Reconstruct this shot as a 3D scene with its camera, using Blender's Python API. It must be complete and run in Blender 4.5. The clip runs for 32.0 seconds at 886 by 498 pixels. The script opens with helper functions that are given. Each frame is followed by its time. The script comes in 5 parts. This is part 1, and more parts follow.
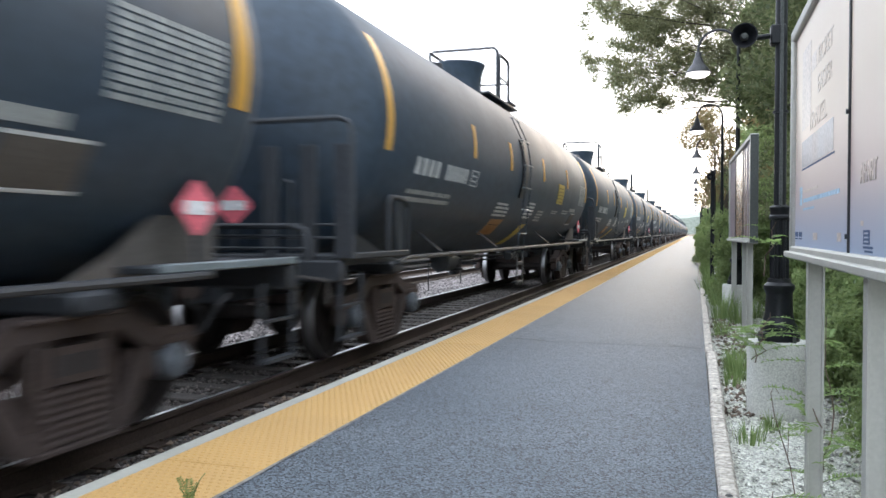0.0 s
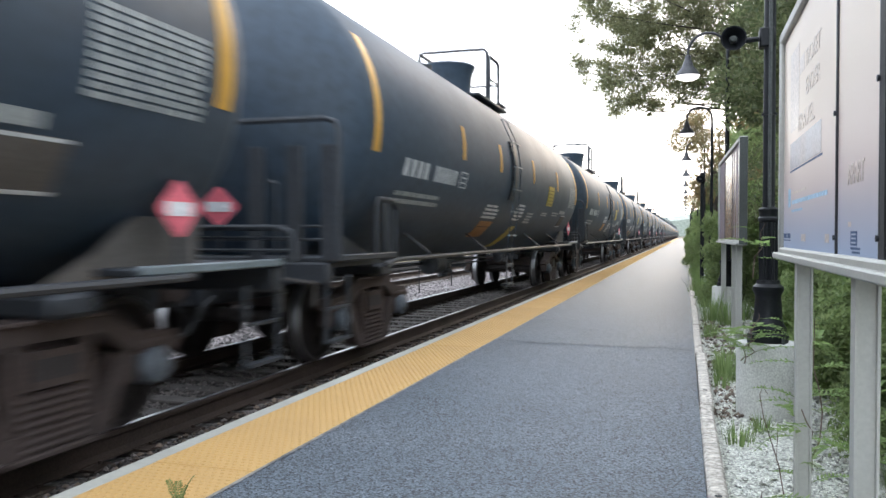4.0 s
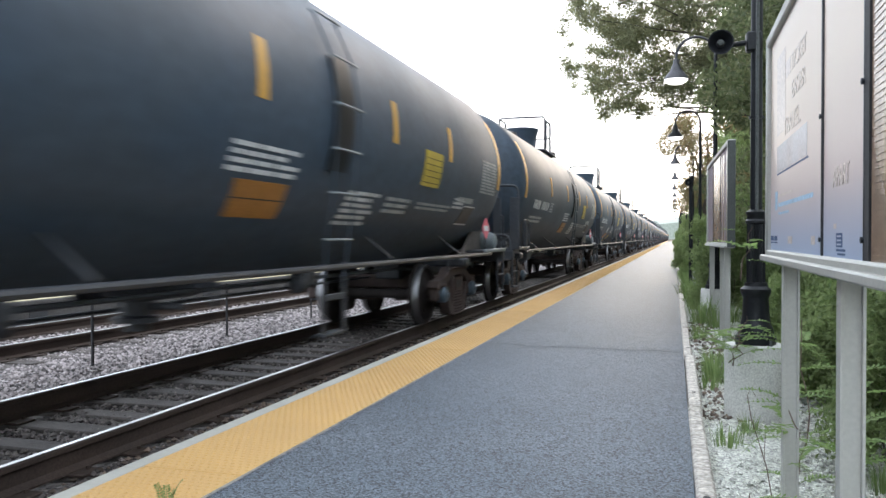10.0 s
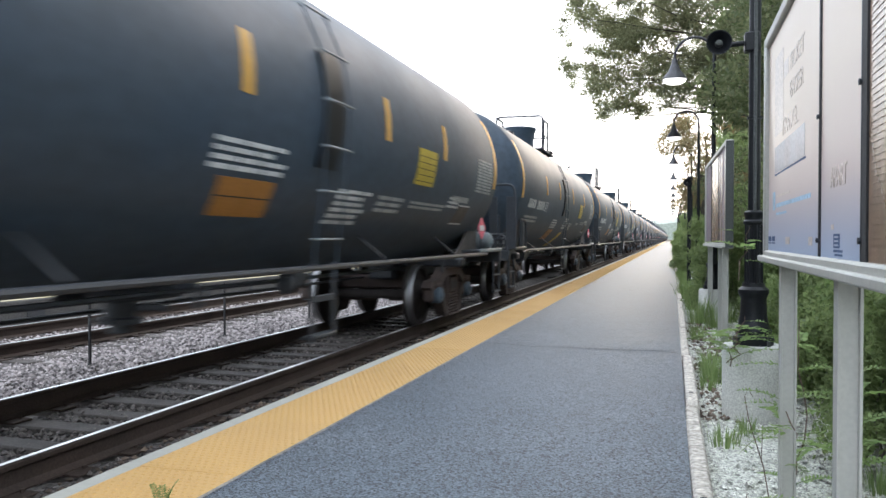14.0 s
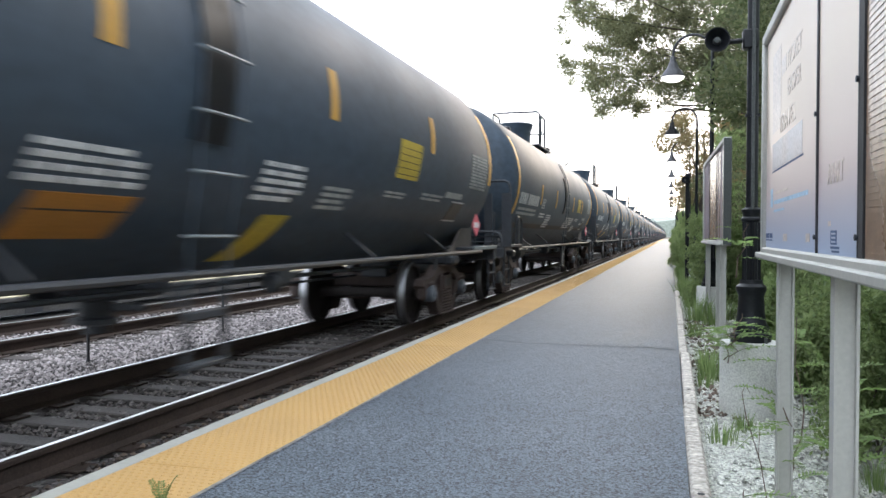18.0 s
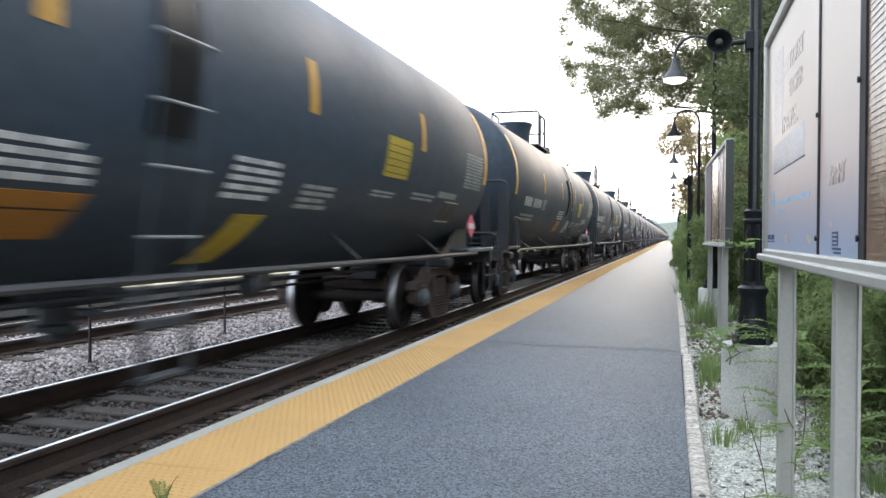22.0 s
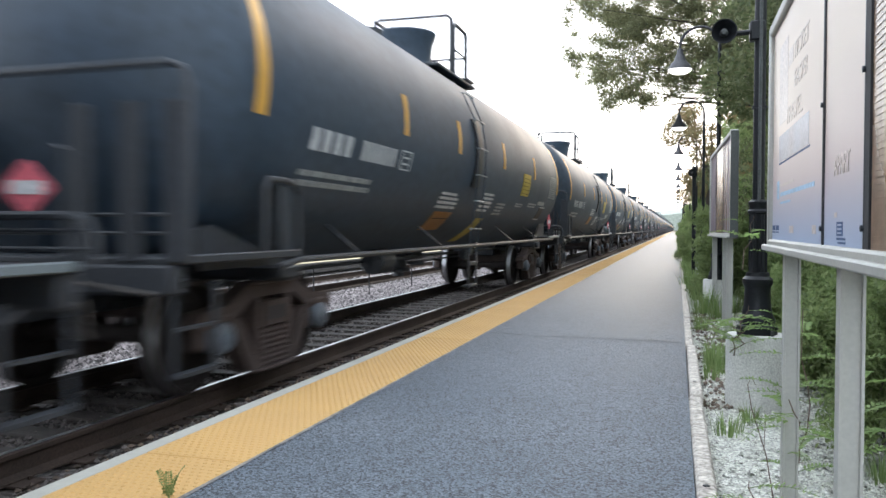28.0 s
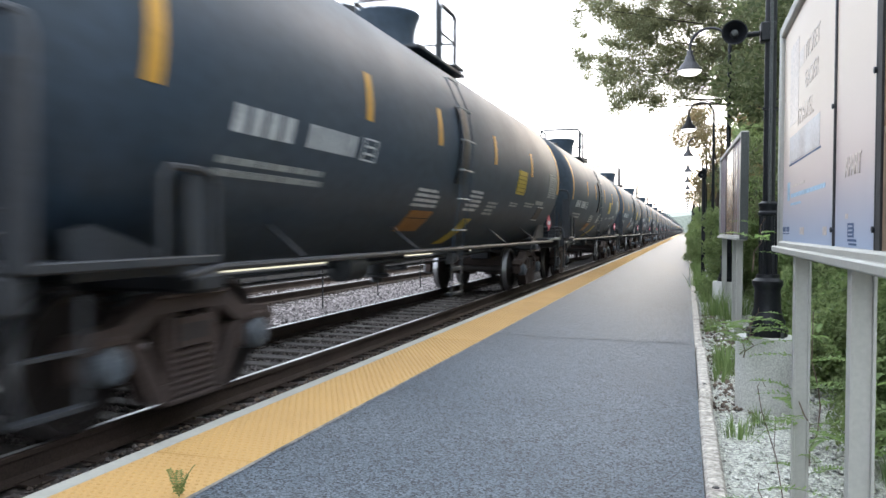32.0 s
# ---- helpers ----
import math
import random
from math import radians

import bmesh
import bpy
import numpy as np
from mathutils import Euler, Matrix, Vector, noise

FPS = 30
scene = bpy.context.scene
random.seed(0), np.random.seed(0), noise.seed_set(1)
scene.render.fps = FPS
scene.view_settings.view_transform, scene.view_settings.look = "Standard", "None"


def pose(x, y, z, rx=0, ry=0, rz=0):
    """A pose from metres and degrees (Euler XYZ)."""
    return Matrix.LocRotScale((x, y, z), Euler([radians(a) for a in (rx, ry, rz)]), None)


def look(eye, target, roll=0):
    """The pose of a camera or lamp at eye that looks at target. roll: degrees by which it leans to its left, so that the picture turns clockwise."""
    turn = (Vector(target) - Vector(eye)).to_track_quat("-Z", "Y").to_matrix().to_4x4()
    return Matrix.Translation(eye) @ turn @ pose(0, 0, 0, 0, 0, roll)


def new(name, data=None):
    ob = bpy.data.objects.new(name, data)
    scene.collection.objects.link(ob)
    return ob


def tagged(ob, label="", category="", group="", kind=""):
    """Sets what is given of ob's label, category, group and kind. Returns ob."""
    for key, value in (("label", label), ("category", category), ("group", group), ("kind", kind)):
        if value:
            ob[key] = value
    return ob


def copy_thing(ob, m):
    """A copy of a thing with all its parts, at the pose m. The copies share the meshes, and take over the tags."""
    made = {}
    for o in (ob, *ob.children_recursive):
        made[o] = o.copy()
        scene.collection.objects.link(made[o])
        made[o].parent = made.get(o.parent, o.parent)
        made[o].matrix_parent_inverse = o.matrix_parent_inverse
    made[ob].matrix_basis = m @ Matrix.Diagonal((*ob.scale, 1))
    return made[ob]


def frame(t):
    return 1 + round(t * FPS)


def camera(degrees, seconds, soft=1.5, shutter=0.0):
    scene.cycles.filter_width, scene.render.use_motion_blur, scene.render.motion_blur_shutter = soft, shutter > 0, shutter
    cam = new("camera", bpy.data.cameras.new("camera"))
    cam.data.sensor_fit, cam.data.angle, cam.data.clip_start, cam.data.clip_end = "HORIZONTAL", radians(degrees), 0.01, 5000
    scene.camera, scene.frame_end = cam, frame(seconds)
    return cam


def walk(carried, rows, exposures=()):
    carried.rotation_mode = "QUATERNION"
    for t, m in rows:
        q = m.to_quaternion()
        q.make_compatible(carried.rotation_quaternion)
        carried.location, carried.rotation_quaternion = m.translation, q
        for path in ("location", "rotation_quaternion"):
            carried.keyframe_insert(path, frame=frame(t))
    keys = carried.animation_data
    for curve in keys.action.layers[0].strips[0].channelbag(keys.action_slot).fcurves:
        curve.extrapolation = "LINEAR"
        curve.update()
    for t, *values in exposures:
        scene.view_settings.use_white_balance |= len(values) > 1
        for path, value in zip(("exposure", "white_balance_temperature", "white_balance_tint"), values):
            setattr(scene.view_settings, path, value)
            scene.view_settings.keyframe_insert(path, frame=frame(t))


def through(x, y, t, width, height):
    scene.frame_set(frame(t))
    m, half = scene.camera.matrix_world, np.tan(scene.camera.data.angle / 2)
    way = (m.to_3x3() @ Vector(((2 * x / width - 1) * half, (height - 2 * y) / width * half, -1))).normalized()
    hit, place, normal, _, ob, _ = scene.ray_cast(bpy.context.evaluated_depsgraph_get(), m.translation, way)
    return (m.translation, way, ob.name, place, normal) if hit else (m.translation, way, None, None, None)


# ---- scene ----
# Camera: held by hand over a low station platform. X to the right, Y along the track, z = 0 on the platform.
cam = camera(58.5, 32.0, soft=1.5, shutter=0.4)
def held(x, y, z, turn, tilt, roll):
    return pose(x, y, z, 90 + tilt, 0, turn) @ pose(0, 0, 0, 0, 0, roll)


# seconds, eye x y z, turn to the left, tilt and roll in degrees
walk(cam, [(t, held(x, y, z, turn, tilt, roll)) for t, x, y, z, turn, tilt, roll in (
    (0.0, -0.009, -0.004, 1.135, 17.672, -1.201, 0.007),
    (0.5, -0.009, -0.003, 1.136, 17.584, -1.198, 0.035),
    (1.0, -0.010, -0.005, 1.133, 17.551, -1.116, 0.057),
    (1.5, -0.009, 0.003, 1.134, 17.537, -1.032, 0.069),
    (2.0, -0.011, -0.006, 1.136, 17.496, -0.905, -0.006),
    (2.5, -0.010, -0.015, 1.134, 17.436, -0.831, 0.012),
    (3.0, -0.009, -0.004, 1.133, 17.359, -0.862, 0.078),
    (3.5, -0.007, -0.004, 1.131, 17.180, -1.000, 0.078),
    (5.5, -0.006, -0.004, 1.131, 16.696, -1.062, -0.128),
    (6.0, -0.004, 0.004, 1.128, 16.589, -1.184, -0.135),
    (6.5, -0.004, 0.002, 1.130, 16.517, -1.351, -0.214),
    (7.0, -0.005, -0.005, 1.129, 16.472, -1.465, -0.152),
    (7.5, -0.004, -0.001, 1.127, 16.475, -1.471, -0.195),
    (8.0, -0.006, -0.001, 1.127, 16.456, -1.415, -0.207),
    (8.5, -0.003, -0.005, 1.126, 16.405, -1.262, -0.211),
    (9.0, 0.001, -0.003, 1.129, 16.362, -1.126, -0.153),
    (9.5, 0.000, 0.005, 1.129, 16.296, -0.941, -0.128),
    (10.0, -0.002, -0.007, 1.128, 16.284, -0.789, -0.048),
    (10.5, -0.002, -0.004, 1.127, 16.268, -0.750, 0.044),
    (11.0, -0.000, -0.005, 1.130, 16.248, -0.780, 0.000),
    (11.5, -0.000, -0.004, 1.127, 16.190, -0.803, -0.004),
    (12.0, 0.001, -0.001, 1.129, 16.166, -0.891, 0.046),
    (12.5, 0.000, 0.000, 1.127, 16.156, -0.889, 0.036),
    (13.0, 0.001, 0.002, 1.130, 16.157, -0.870, 0.040),
    (13.5, 0.002, -0.000, 1.125, 16.178, -0.800, 0.079),
    (14.0, 0.002, 0.002, 1.129, 16.180, -0.813, 0.070),
    (14.5, 0.004, 0.003, 1.126, 16.196, -0.823, 0.030),
    (17.0, 0.003, -0.003, 1.125, 16.133, -0.938, 0.013),
    (17.5, 0.006, 0.003, 1.125, 16.111, -0.954, 0.019),
    (18.0, 0.003, -0.005, 1.126, 16.052, -1.006, 0.114),
    (18.5, 0.003, 0.002, 1.123, 16.004, -1.014, 0.107),
    (19.0, 0.006, -0.005, 1.128, 16.008, -1.056, 0.034),
    (19.5, 0.007, -0.001, 1.122, 15.978, -1.073, 0.045),
    (20.0, 0.007, -0.001, 1.123, 15.964, -1.109, 0.007),
    (20.5, 0.007, 0.002, 1.122, 15.985, -1.109, 0.009),
    (21.0, 0.005, -0.003, 1.122, 16.023, -1.072, 0.108),
    (21.5, 0.006, -0.007, 1.125, 16.111, -1.015, 0.134),
    (22.0, 0.006, -0.003, 1.123, 16.195, -0.892, 0.206),
    (22.5, 0.004, -0.006, 1.124, 16.223, -0.821, 0.230),
    (23.0, 0.005, -0.001, 1.122, 16.269, -0.802, 0.303),
    (23.5, 0.007, -0.002, 1.124, 16.225, -0.868, 0.319),
    (24.0, 0.006, -0.007, 1.123, 16.216, -0.938, 0.197),
    (24.5, 0.008, -0.000, 1.121, 16.183, -1.079, 0.159),
    (25.0, 0.006, -0.010, 1.119, 16.164, -1.144, 0.134),
    (25.5, 0.006, -0.013, 1.121, 16.165, -1.196, 0.098),
    (27.5, 0.006, -0.009, 1.118, 16.442, -1.382, 0.106),
    (28.0, 0.007, -0.009, 1.120, 16.502, -1.484, 0.107),
    (28.5, 0.005, -0.007, 1.117, 16.440, -1.692, 0.154),
    (29.0, 0.005, -0.009, 1.116, 16.552, -1.665, 0.156),
    (29.5, 0.005, -0.013, 1.120, 16.647, -1.613, 0.130),
    (30.0, 0.003, -0.016, 1.116, 16.718, -1.577, 0.194),
    (30.5, 0.005, -0.013, 1.118, 16.833, -1.555, 0.196),
    (31.0, 0.005, -0.023, 1.116, 16.934, -1.472, 0.160),
    (31.5, 0.006, -0.014, 1.117, 17.037, -1.437, 0.199),
    (32.0, 0.005, -0.017, 1.117, 17.120, -1.384, 0.236),
)], exposures=[(0.0, 1.75, 6380, 10), (32.0, 1.75, 6380, 10)])

# ---- light: a bright hazy evening sky; the low sun stands veiled beyond the platform's end ----
SUN_EL, SUN_AZ = radians(20), radians(8)
world = bpy.data.worlds.new("sky")
scene.world = world
world.use_nodes = True
wn, wl = world.node_tree.nodes, world.node_tree.links
sky = wn.new("ShaderNodeTexSky")
sky.sky_type, sky.sun_disc, sky.sun_elevation, sky.sun_rotation = "NISHITA", False, SUN_EL, SUN_AZ
sky.air_density, sky.dust_density, sky.ozone_density = 1.0, 1.5, 1.0
pale = wn.new("ShaderNodeHueSaturation")
pale.inputs["Saturation"].default_value = 0.9
wl.new(sky.outputs[0], pale.inputs["Color"])
veil = wn.new("ShaderNodeMix")
veil.data_type = "RGBA"
veil.inputs[0].default_value = 0.84
veil.inputs[7].default_value = (5.6, 6.05, 6.7, 1)  # even white of thin cloud
wl.new(pale.outputs[0], veil.inputs[6])
wl.new(veil.outputs[2], wn["Background"].inputs["Color"])
wn["Background"].inputs["Strength"].default_value = 0.15
sun = new("sun", bpy.data.lights.new("sun", "SUN"))
sun.data.energy, sun.data.angle, sun.data.color = 0.38, radians(24), (1.0, 0.78, 0.55)
sun.matrix_basis = look((0, 0, 0), (-math.sin(SUN_AZ) * math.cos(SUN_EL), -math.cos(SUN_AZ) * math.cos(SUN_EL), -math.sin(SUN_EL)))


# ---- materials ----
def material(name, base, other=None, rough=0.6, metal=0.0, scale=3.0, amount=0.5, fine=60.0, bump=0.15, vary=0.0, spec=0.5, depth=0.01, grainy=0.25, cells=0.0, island=0.0):
    """A surface of two colours mixed by broad stains, with fine grain in tone and relief."""
    m = bpy.data.materials.new(name)
    m.use_nodes = True
    n, l = m.node_tree.nodes, m.node_tree.links
    b = n["Principled BSDF"]
    b.inputs["Roughness"].default_value, b.inputs["Metallic"].default_value = rough, metal
    b.inputs["Specular IOR Level"].default_value = spec
    co = n.new("ShaderNodeTexCoord")
    big, small = n.new("ShaderNodeTexNoise"), n.new("ShaderNodeTexNoise")
    big.inputs["Scale"].default_value, small.inputs["Scale"].default_value = scale, fine
    big.inputs["Detail"].default_value, small.inputs["Detail"].default_value = 5, 3
    for t in (big, small):
        l.new(co.outputs["Object"], t.inputs["Vector"])
    ramp = n.new("ShaderNodeMapRange")
    ramp.inputs[1].default_value, ramp.inputs[2].default_value = 0.35, 0.7
    l.new(big.outputs["Fac"], ramp.inputs[0])
    mix = n.new("ShaderNodeMix")
    mix.data_type = "RGBA"
    mix.inputs[6].default_value = (*base, 1)
    mix.inputs[7].default_value = (*(other or tuple(c * 0.7 for c in base)), 1)
    k = n.new("ShaderNodeMath")
    k.operation = "MULTIPLY"
    k.inputs[1].default_value = amount
    l.new(ramp.outputs[0], k.inputs[0])
    l.new(k.outputs[0], mix.inputs[0])
    tone = n.new("ShaderNodeHueSaturation")
    grain = n.new("ShaderNodeMapRange")
    grain.inputs[1].default_value, grain.inputs[2].default_value, grain.inputs[3].default_value, grain.inputs[4].default_value = 0.3, 0.7, 1 - grainy, 1 + grainy
    if cells:
        vor = n.new("ShaderNodeTexVoronoi")
        vor.inputs["Scale"].default_value = cells
        l.new(co.outputs["Object"], vor.inputs["Vector"])
        grain.inputs[1].default_value, grain.inputs[2].default_value = 0.0, 1.0
        one = n.new("ShaderNodeSeparateColor")
        l.new(vor.outputs["Color"], one.inputs[0])
        l.new(one.outputs[0], grain.inputs[0])
    else:
        l.new(small.outputs["Fac"], grain.inputs[0])
    l.new(mix.outputs[2], tone.inputs["Color"])
    if vary:
        info, spread, mul = n.new("ShaderNodeObjectInfo"), n.new("ShaderNodeMapRange"), n.new("ShaderNodeMath")
        spread.inputs[3].default_value, spread.inputs[4].default_value = 1 - vary, 1 + vary
        l.new(info.outputs["Random"], spread.inputs[0])
        mul.operation = "MULTIPLY"
        l.new(spread.outputs[0], mul.inputs[0])
        l.new(grain.outputs[0], mul.inputs[1])
        l.new(mul.outputs[0], tone.inputs["Value"])
    else:
        l.new(grain.outputs[0], tone.inputs["Value"])
    l.new(tone.outputs[0], b.inputs["Base Color"])
    if island:
        geo, pick = n.new("ShaderNodeNewGeometry"), n.new("ShaderNodeMapRange")
        pick.inputs[3].default_value, pick.inputs[4].default_value = 1 - island, 1 + island
        l.new(geo.outputs["Random Per Island"], pick.inputs[0])
        l.new(pick.outputs[0], tone.inputs["Value"])
    rr = n.new("ShaderNodeMapRange")
    rr.inputs[3].default_value, rr.inputs[4].default_value = max(0.02, rough - 0.1), min(1, rough + 0.12)
    l.new(big.outputs["Fac"], rr.inputs[0])
    l.new(rr.outputs[0], b.inputs["Roughness"])
    if bump:
        bp = n.new("ShaderNodeBump")
        bp.inputs["Strength"].default_value, bp.inputs["Distance"].default_value = bump, depth
        l.new(vor.outputs["Distance"] if cells else small.outputs["Fac"], bp.inputs["Height"])
        l.new(bp.outputs[0], b.inputs["Normal"])
    return m


def leaf_material(name, base, other, through=0.45):
    """Leaves that let some light through, each island of its own tone."""
    m = bpy.data.materials.new(name)
    m.use_nodes = True
    n, l = m.node_tree.nodes, m.node_tree.links
    b, out = n["Principled BSDF"], n["Material Output"]
    b.inputs["Roughness"].default_value = 0.5
    geo, mix = n.new("ShaderNodeNewGeometry"), n.new("ShaderNodeMix")
    mix.data_type = "RGBA"
    mix.inputs[6].default_value, mix.inputs[7].default_value = (*base, 1), (*other, 1)
    l.new(geo.outputs["Random Per Island"], mix.inputs[0])
    l.new(mix.outputs[2], b.inputs["Base Color"])
    tr, add = n.new("ShaderNodeBsdfTranslucent"), n.new("ShaderNodeMixShader")
    l.new(mix.outputs[2], tr.inputs["Color"])
    add.inputs[0].default_value = through
    l.new(b.outputs[0], add.inputs[1])
    l.new(tr.outputs[0], add.inputs[2])
    l.new(add.outputs[0], out.inputs["Surface"])
    return m


ASPHALT = material("asphalt", (0.06, 0.078, 0.097), (0.102, 0.119, 0.137), 0.58, scale=0.9, amount=0.9, fine=115, bump=0.6, depth=0.004, grainy=0.95, cells=115, spec=0.3)
CRACK = material("tar_crack", (0.016, 0.017, 0.019), rough=0.7)
YELLOW_TILE = material("yellow_tile", (0.5, 0.31, 0.115), (0.43, 0.275, 0.115), 0.65, scale=1.5, fine=90, bump=0.1, vary=0.05, grainy=0.1, spec=0.3)
EDGE_CONCRETE = material("pale_concrete", (0.38, 0.38, 0.34), (0.28, 0.28, 0.25), 0.85, scale=3, fine=30, bump=0.03, grainy=0.04)
CONCRETE = material("pale_concrete", (0.52, 0.52, 0.48), (0.4, 0.4, 0.37), 0.85, scale=3, fine=90, bump=0.3)
TIMBER = material("grey_timber", (0.54, 0.5, 0.44), (0.26, 0.23, 0.2), 0.88, scale=9, amount=0.8, fine=38, bump=0.9, vary=0.1, grainy=0.5)
TIE = material("old_tie_wood", (0.06, 0.05, 0.044), (0.032, 0.028, 0.026), 0.85, scale=5, fine=40, bump=0.6, vary=0.25)
RAIL_SIDE = material("rusty_rail", (0.05, 0.034, 0.027), (0.022, 0.018, 0.016), 0.75, scale=2, fine=60, spec=0.3)
RAIL_TOP = material("polished_rail", (0.4, 0.4, 0.41), (0.3, 0.3, 0.3), 0.3, metal=1.0, scale=2, fine=80, bump=0.02)
BALLAST = material("ballast", (0.13, 0.115, 0.11), (0.08, 0.07, 0.066), 0.9, scale=2, fine=35, bump=0.9, depth=0.03, grainy=0.7, cells=26)
STONE = material("ballast_stone", (0.29, 0.26, 0.255), (0.2, 0.17, 0.16), 0.9, scale=7, fine=60, bump=0.3, island=0.85)
DARK_STONE = material("oily_stone", (0.12, 0.105, 0.098), (0.065, 0.052, 0.046), 0.85, scale=7, fine=60, bump=0.3, island=0.75)
LIMESTONE = material("limestone_gravel", (0.62, 0.62, 0.57), (0.38, 0.38, 0.31), 0.9, scale=5, fine=40, bump=0.9, depth=0.02, grainy=0.5, cells=75)
SOIL = material("soil", (0.11, 0.1, 0.065), (0.06, 0.07, 0.03), 0.95, scale=1.2, fine=30, bump=0.7, depth=0.03)
TANK = material("black_tank_paint", (0.028, 0.047, 0.072), (0.042, 0.057, 0.074), 0.58, scale=0.9, amount=0.8, fine=9, bump=0.08, vary=0.1, grainy=0.2, spec=0.45, depth=0.004)
FRAME = material("black_underframe", (0.025, 0.03, 0.038), (0.036, 0.037, 0.041), 0.55, scale=3, fine=40, bump=0.15)
TRUCK = material("rusty_truck_steel", (0.052, 0.039, 0.036), (0.09, 0.063, 0.053), 0.8, scale=4, fine=40, bump=0.3, spec=0.3)
WHEEL = material("wheel_steel", (0.03, 0.025, 0.024), (0.019, 0.016, 0.016), 0.75, scale=3, fine=40, spec=0.2)
TREAD = material("bright_tread", (0.34, 0.34, 0.35), rough=0.4, metal=1.0, fine=60, bump=0.02)
CAP_BLUE = material("blue_bearing_cap", (0.075, 0.11, 0.145), (0.05, 0.06, 0.07), 0.6)
CAP_GREY = material("grey_bearing_cap", (0.11, 0.135, 0.165), (0.08, 0.07, 0.06), 0.5)
STRIPE = material("amber_reflective_tape", (0.6, 0.32, 0.05), (0.48, 0.27, 0.05), 0.45, scale=4, fine=60, bump=0.02, spec=0.4)
LEMON = material("yellow_panel_paint", (0.48, 0.35, 0.035), (0.38, 0.28, 0.035), 0.5, scale=4, fine=50, bump=0.02)
ORANGE = material("orange_panel_paint", (0.33, 0.14, 0.022), (0.26, 0.115, 0.022), 0.5, scale=4, fine=50, bump=0.02)
WHITE = material("white_lettering", (0.58, 0.6, 0.61), (0.34, 0.35, 0.36), 0.55, scale=5, fine=50, bump=0.02)
GREY_LETTER = material("dull_lettering", (0.32, 0.34, 0.34), (0.17, 0.18, 0.18), 0.55, scale=5, fine=50, bump=0.02)
RED = material("placard_red", (0.7, 0.15, 0.19), (0.6, 0.12, 0.16), 0.5, fine=40, bump=0.02)
PLACARD_WHITE = material("placard_white", (0.75, 0.75, 0.76), rough=0.5, fine=40, bump=0.02)
RESERVOIR = material("grey_air_tank", (0.17, 0.205, 0.225), (0.09, 0.1, 0.1), 0.45, scale=3, fine=40, bump=0.03)
GUSSET = material("dusty_steel", (0.095, 0.084, 0.076), (0.06, 0.055, 0.05), 0.75, scale=3, fine=40, bump=0.1)
RUST_BAND = material("rust_stain", (0.052, 0.042, 0.036), (0.03, 0.034, 0.04), 0.65, scale=2, amount=0.9, fine=30, bump=0.05)
POLE_BLACK = material("black_lamp_paint", (0.008, 0.009, 0.011), (0.014, 0.014, 0.016), 0.4, scale=5, fine=60, bump=0.05, spec=0.25)
GREY_POLE = material("grey_steel_pole", (0.06, 0.066, 0.063), (0.04, 0.04, 0.038), 0.55, spec=0.3)
LAMP_GREY = material("dark_lamp_metal", (0.05, 0.05, 0.055), (0.035, 0.035, 0.04), 0.4, metal=0.3)
LAMP_WHITE = material("white_lamp_inside", (0.8, 0.8, 0.78), rough=0.5, bump=0)
ALUMINIUM = material("satin_aluminium", (0.41, 0.405, 0.37), (0.32, 0.32, 0.29), 0.5, metal=0.1, scale=2.5, fine=60, bump=0.0, grainy=0.06)
POSTER = material("white_poster", (0.8, 0.82, 0.86), (0.76, 0.77, 0.8), 0.34, scale=0.5, fine=20, bump=0.0, grainy=0.02, spec=0.22)
# warm brown that carries the sky's reflection in the ribbed pane
POSTER_DARK = material("dark_poster", (0.33, 0.23, 0.155), (0.2, 0.14, 0.1), 0.25, scale=1.5, fine=20, bump=0)
INK_GREY = material("pale_grey_ink", (0.57, 0.49, 0.43), (0.59, 0.47, 0.38), 0.34, scale=5, bump=0, spec=0.22)
INK_PALE = material("faint_ink", (0.57, 0.49, 0.44), (0.6, 0.5, 0.43), 0.34, scale=5, bump=0, spec=0.22)
INK_BLUE = material("blue_ink", (0.3, 0.31, 0.36), (0.43, 0.36, 0.33), 0.34, scale=4, bump=0, spec=0.22)
INK_SKY = material("sky_blue_ink", (0.4, 0.58, 0.72), rough=0.55, bump=0, spec=0.2)
INK_NAVY = material("navy_ink", (0.06, 0.1, 0.2), rough=0.55, bump=0, spec=0.2)
INK_WARM = material("warm_picture_ink", (0.2, 0.15, 0.15), (0.19, 0.2, 0.26), 0.6, scale=6, bump=0, spec=0.15)
BARK = material("bark", (0.09, 0.075, 0.06), (0.05, 0.042, 0.035), 0.9, scale=8, fine=40, bump=0.8, depth=0.02)
TWIG = material("dry_twig", (0.13, 0.09, 0.07), rough=0.9)
LEAF_TREE = leaf_material("tree_leaf", (0.17, 0.185, 0.1), (0.34, 0.34, 0.2), 0.78)
LEAF_BRIGHT = leaf_material("locust_leaf", (0.15, 0.22, 0.075), (0.29, 0.36, 0.15), 0.65)
LEAF_LOCUST = leaf_material("tall_locust_leaf", (0.1, 0.128, 0.055), (0.22, 0.24, 0.12), 0.68)
LEAF_DARK = leaf_material("shrub_leaf", (0.15, 0.21, 0.08), (0.27, 0.33, 0.14), 0.65)
# brownish leaf colour with the low sun's warm back light painted in
LEAF_WARM = leaf_material("dry_leaf", (0.32, 0.22, 0.12), (0.25, 0.24, 0.12), 0.75)
GRASS = leaf_material("grass_blade", (0.15, 0.23, 0.075), (0.27, 0.35, 0.14), 0.5)
LEAF_FRESH = leaf_material("fresh_leaf", (0.17, 0.27, 0.08), (0.28, 0.38, 0.14), 0.6)
